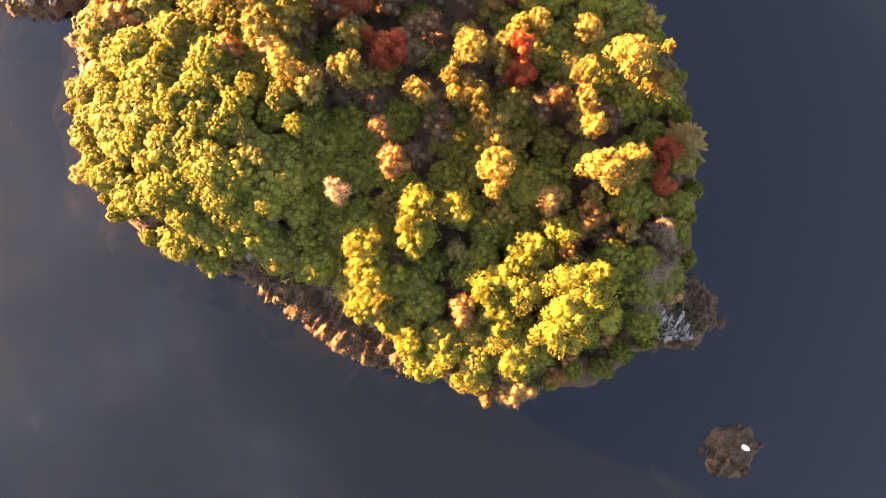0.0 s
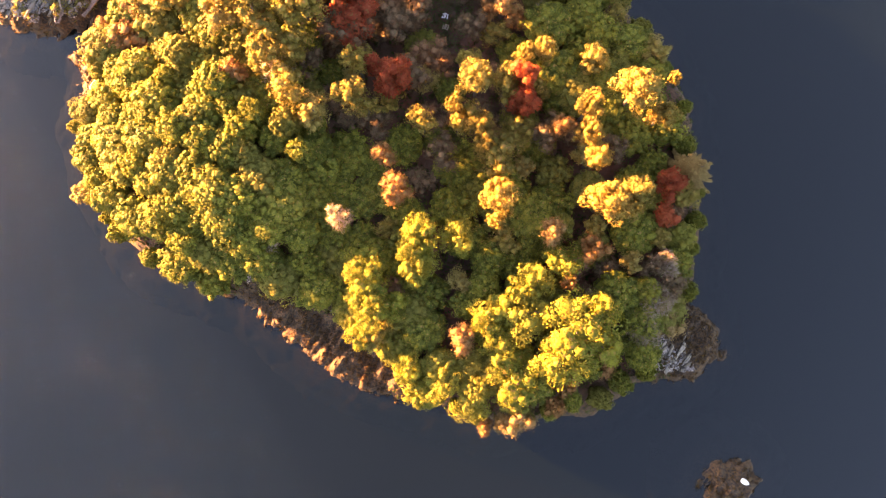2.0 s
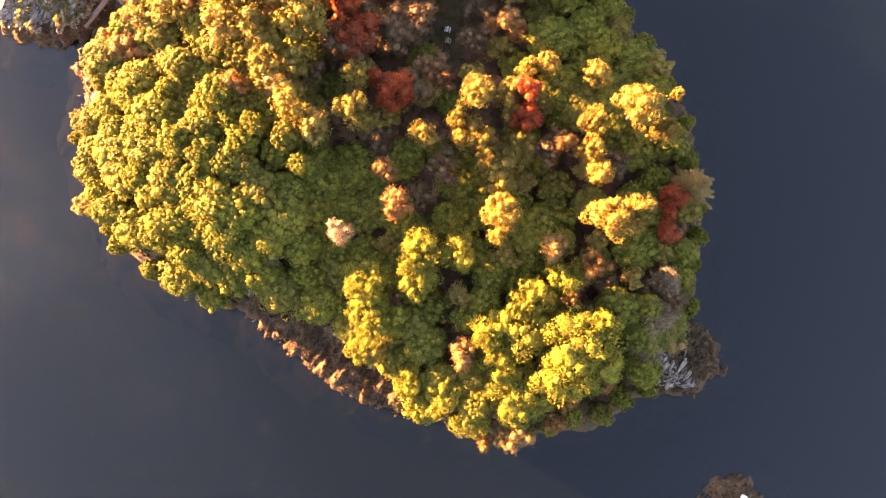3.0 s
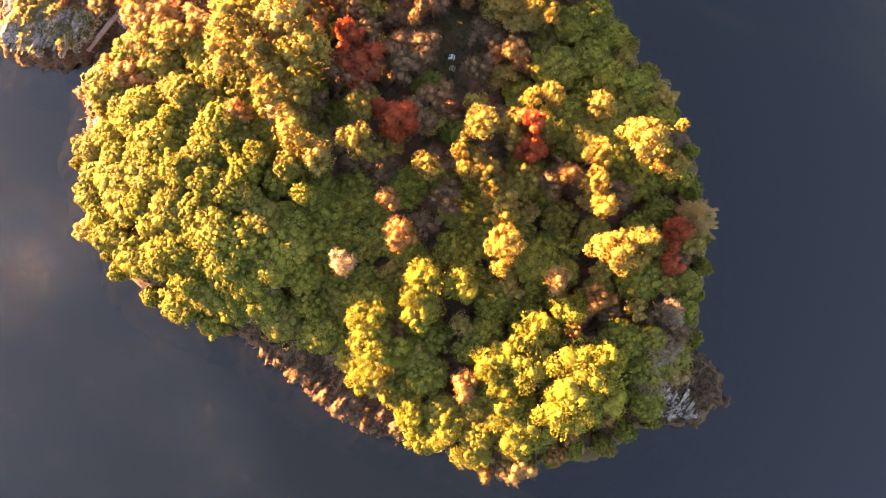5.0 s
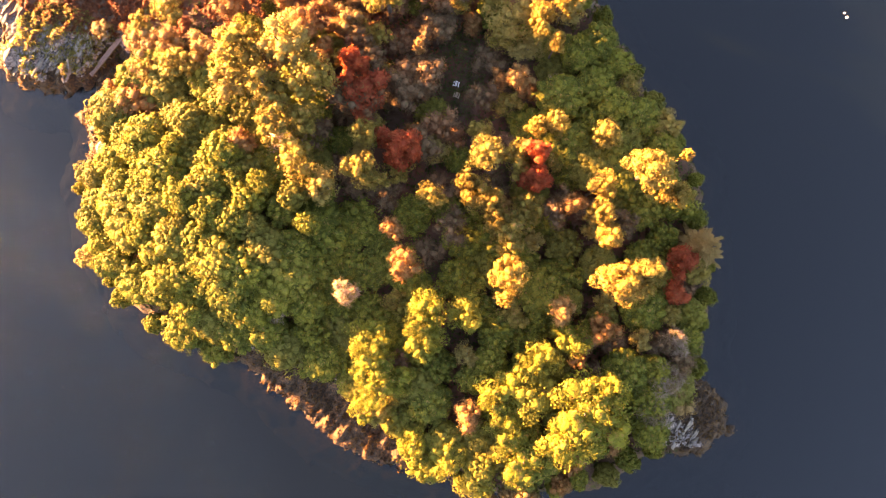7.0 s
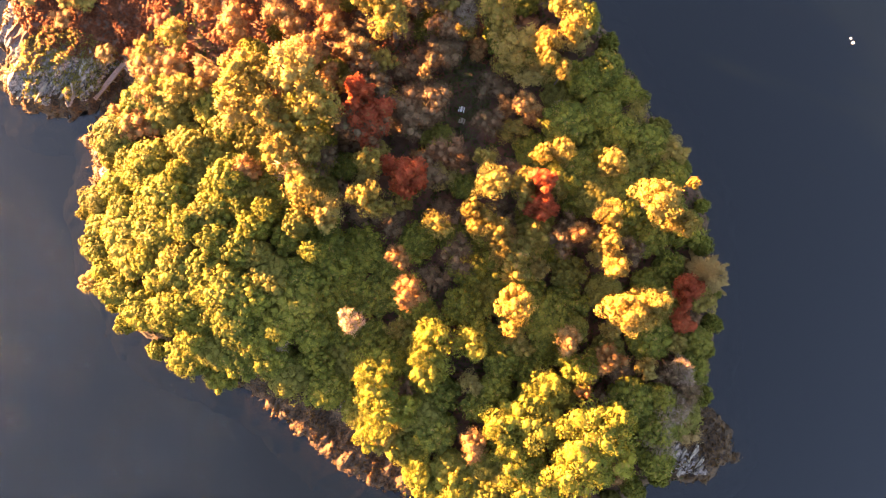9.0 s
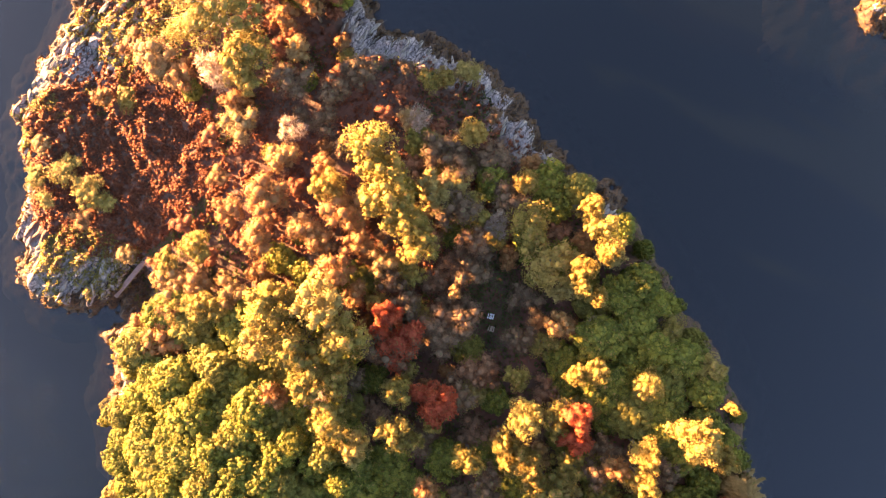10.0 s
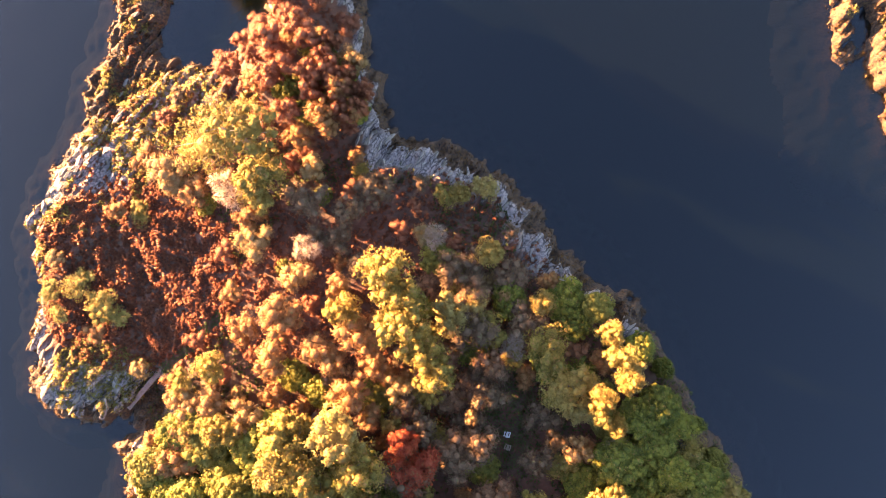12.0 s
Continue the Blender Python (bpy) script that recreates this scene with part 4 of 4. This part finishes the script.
# ---- rocks ----
def rock_mesh(rng, mat, flat):
    bm = bmesh.new()
    for _ in range(16):
        p = Vector(rng.normal(size=3))
        p = p.normalized() * rng.uniform(0.8, 1.0)
        p = Vector((max(-0.72, min(0.72, p.x)) * 1.5, max(-0.6, min(0.6, p.y)), max(-0.6, min(0.55, p.z)) * flat))
        bm.verts.new(p)
    bmesh.ops.convex_hull(bm, input=bm.verts)
    loose = [v for v in bm.verts if not v.link_faces]
    bmesh.ops.delete(bm, geom=loose, context="VERTS")
    bmesh.ops.triangulate(bm, faces=bm.faces)
    bmesh.ops.bevel(bm, geom=[e for e in bm.edges if e.calc_face_angle(0) > 0.5], offset=0.05, segments=1, affect="EDGES")
    me = bpy.data.meshes.new("rock")
    bm.to_mesh(me)
    bm.free()
    me.materials.append(mat)
    return me


rock_rng = np.random.default_rng(8)
DRY = [rock_mesh(rock_rng, ROCK, rock_rng.uniform(0.6, 1.0)) for _ in range(8)]
WET = [rock_mesh(rock_rng, WET_ROCK, rock_rng.uniform(0.4, 0.65)) for _ in range(6)]
laid, dry_count, wet_count = [], 0, 0
tries = rock_rng.uniform((-60, -24), (54, 94), (30000, 2))
away = inland(tries[:, 0], tries[:, 1])
near = (away > -0.4) & (away < 4.2) & (stony(tries[:, 0], tries[:, 1]) > 0.55)
for (x, y), d in zip(tries[near], away[near]):
    if dry_count >= 300 and wet_count >= 300:
        break
    size = rock_rng.uniform(0.3, 0.75) * (1.4 if rock_rng.uniform() < 0.15 else 1.0)
    if any((x - a) ** 2 + (y - b) ** 2 < (0.6 * (size + s)) ** 2 for a, b, s in laid):
        continue
    wet = hump(x, y, 26.6, -5.4, 1.7, 1.5) < 0.4 and ((y < 2 and x < 0) or d < 1.2 + 0.7 * (x > -12 and y > 30) + 2.2 * float(low_tide(x, y)))
    if wet and wet_count >= 300 or not wet and dry_count >= 300:
        continue
    if wet:
        size *= 0.7
    laid.append((x, y, size))
    me = (WET if wet else DRY)[int(rock_rng.integers(6))]
    rock = new("weedy_rock" if wet else "rock", me)
    rock.matrix_world = Matrix.LocRotScale((x, y, float(ground(x, y)) + (-0.05 if wet else -0.06) * size), Euler((rock_rng.uniform(-0.16, 0.16), rock_rng.uniform(-0.1, 0.1), radians(60) + rock_rng.normal() * 0.35)),
                                           (size * (1.0 if wet else 1.25), size * rock_rng.uniform(0.5, 0.85), size * rock_rng.uniform(0.5, 0.85)))
    if wet:
        wet_count += 1
        tagged(rock, "brown tidal rock covered with wet seaweed", "rock", "tidal rocks")
    else:
        dry_count += 1
        tagged(rock, "pale grey angular rock slab on the shore", "rock", "shore rocks")


# ---- what people left ----
def box(cx, cy, cz, sx, sy, sz, bevel=0.012):
    bm = bmesh.new()
    bmesh.ops.create_cube(bm, size=1.0, matrix=Matrix.Translation((cx, cy, cz)) @ Matrix.Diagonal((sx, sy, sz, 1)))
    bmesh.ops.bevel(bm, geom=list(bm.edges), offset=min(bevel, 0.3 * min(sx, sy, sz)), segments=1, affect="EDGES")
    return bm


def solid(name, bm, mat, parent, label=""):
    me = bpy.data.meshes.new(name)
    bm.to_mesh(me)
    bm.free()
    me.materials.append(mat)
    return part(name, me, parent, label)


PALE_WOOD = plain_material("pale_wood", (0.62, 0.60, 0.56), 0.7, (0.35, 0.32, 0.28))
OLD_WOOD = plain_material("old_wood", (0.26, 0.21, 0.14), 0.85, (0.13, 0.12, 0.06), 0.6)
DECK_WOOD = plain_material("deck_wood", (0.27, 0.18, 0.14), 0.85, (0.13, 0.085, 0.06), 0.7, 5.0)


def picnic_table(x, y, turn, mat, label):
    thing = tagged(new("picnic_table"), label, "table", "picnic tables")
    for k in range(4):
        solid("plank", box(-0.15 + 0.1 * k, 0, 0.52, 0.09, 0.95, 0.03), mat, thing)
    for side in (-0.42, 0.42):
        bench = part("bench", None, thing)
        for k in (-0.05, 0.05):
            solid("plank", box(side + k, 0, 0.3, 0.09, 0.95, 0.03), mat, bench)
    for end in (-0.32, 0.32):
        solid("crossbar", box(0, end, 0.27, 0.95, 0.05, 0.06), mat, thing)
        for side in (-1, 1):
            bm = box(0, 0, 0, 0.05, 0.05, 0.62)
            bmesh.ops.transform(bm, matrix=Matrix.Translation((side * 0.22, end, 0.25)) @ Matrix.Rotation(side * -0.5, 4, "Y"), verts=bm.verts)
            solid("leg", bm, mat, thing)
    thing.matrix_world = Matrix.Translation((x, y, float(ground(x, y)))) @ Matrix.Rotation(turn, 4, "Z") @ Matrix.Scale(0.66, 4)


picnic_table(-2.1, 31.5, radians(-12), PALE_WOOD, "pale painted wooden picnic table with two benches on the lawn")
picnic_table(-1.95, 30.2, radians(-14), OLD_WOOD, "weathered brown wooden picnic table on the lawn")

# a plank jetty across the mouth of the gully
JETTY_A, JETTY_B = Vector((-43.9, 29.6, 1.0)), Vector((-40.5, 34.3, 1.35))
jetty = tagged(new("jetty"), "weathered narrow wooden plank jetty on short posts", "jetty")
run = JETTY_B - JETTY_A
length = run.length
for k in range(26):
    solid("plank", box((k + 0.5) * length / 26, plan_rng.uniform(-0.03, 0.03), 0.05, length / 26 - 0.03, 0.56, 0.05), DECK_WOOD, jetty)
for side in (-0.22, 0.22):
    solid("beam", box(length / 2, side, -0.06, length, 0.1, 0.14), OLD_WOOD, jetty)
    for k in range(5):
        solid("post", box(0.25 + k * (length - 0.5) / 4, side, -0.65, 0.12, 0.12, 1.3), OLD_WOOD, jetty)
jetty.matrix_world = Matrix.Translation(JETTY_A) @ run.to_track_quat("X", "Z").to_matrix().to_4x4()

# an upturned dinghy on the skerry
WHITE_HULL = plain_material("white_hull", (0.82, 0.81, 0.78), 0.35, (0.6, 0.58, 0.52), 0.25)
KEEL_WOOD = plain_material("keel_wood", (0.5, 0.46, 0.4), 0.6)
dinghy = tagged(new("dinghy"), "small white upturned dinghy lying on the skerry", "boat")
verts, tris = [], []
for i in range(13):
    t = i / 12 * 2 - 1
    beam = 0.36 * (1 - max(t, 0) ** 2.2 * 0.92 - max(-t, 0) ** 4 * 0.35)
    for j in range(9):
        a = math.pi * j / 8
        verts.append((t * 0.62, -math.cos(a) * beam, math.sin(a) ** 0.8 * 0.3 * (1 - 0.35 * max(t, 0) ** 2) * (0.4 + 0.6 * beam / 0.36)))
    if i:
        for j in range(8):
            p = (i - 1) * 9 + j
            tris += [(p, p + 9, p + 10), (p, p + 10, p + 1)]
tris += [(0, j, j + 1) for j in range(1, 8)] + [(108, 108 + j + 1, 108 + j) for j in range(1, 8)]
part("hull", link_mesh("hull", verts, tris, WHITE_HULL, True), dinghy)
solid("keel", box(-0.05, 0, 0.29, 0.95, 0.04, 0.06), KEEL_WOOD, dinghy)
dinghy.matrix_world = Matrix.Translation((34.7, -18.1, float(ground(34.7, -18.1)) + 0.1)) @ Matrix.Rotation(radians(-28), 4, "Z") @ Matrix.Scale(0.82, 4)


def buoy(x, y, size):
    thing = tagged(new("mooring_buoy"), "small round white mooring buoy floating on the sea", "buoy", "mooring buoys")
    bm = bmesh.new()
    bmesh.ops.create_uvsphere(bm, u_segments=16, v_segments=10, radius=size)
    bmesh.ops.scale(bm, vec=(1, 1, 0.85), verts=bm.verts)
    solid("float", bm, WHITE_HULL, thing)
    bm = bmesh.new()
    bmesh.ops.create_cone(bm, segments=10, radius1=0.05, radius2=0.04, depth=0.14, cap_ends=True, matrix=Matrix.Translation((0, 0, size * 0.85 + 0.04)))
    solid("eye_bolt", bm, OLD_WOOD, thing)
    thing.matrix_world = Matrix.Translation((x, y, size * 0.25))


buoy(41.9, 44.4, 0.15)
buoy(42.2, 43.9, 0.19)
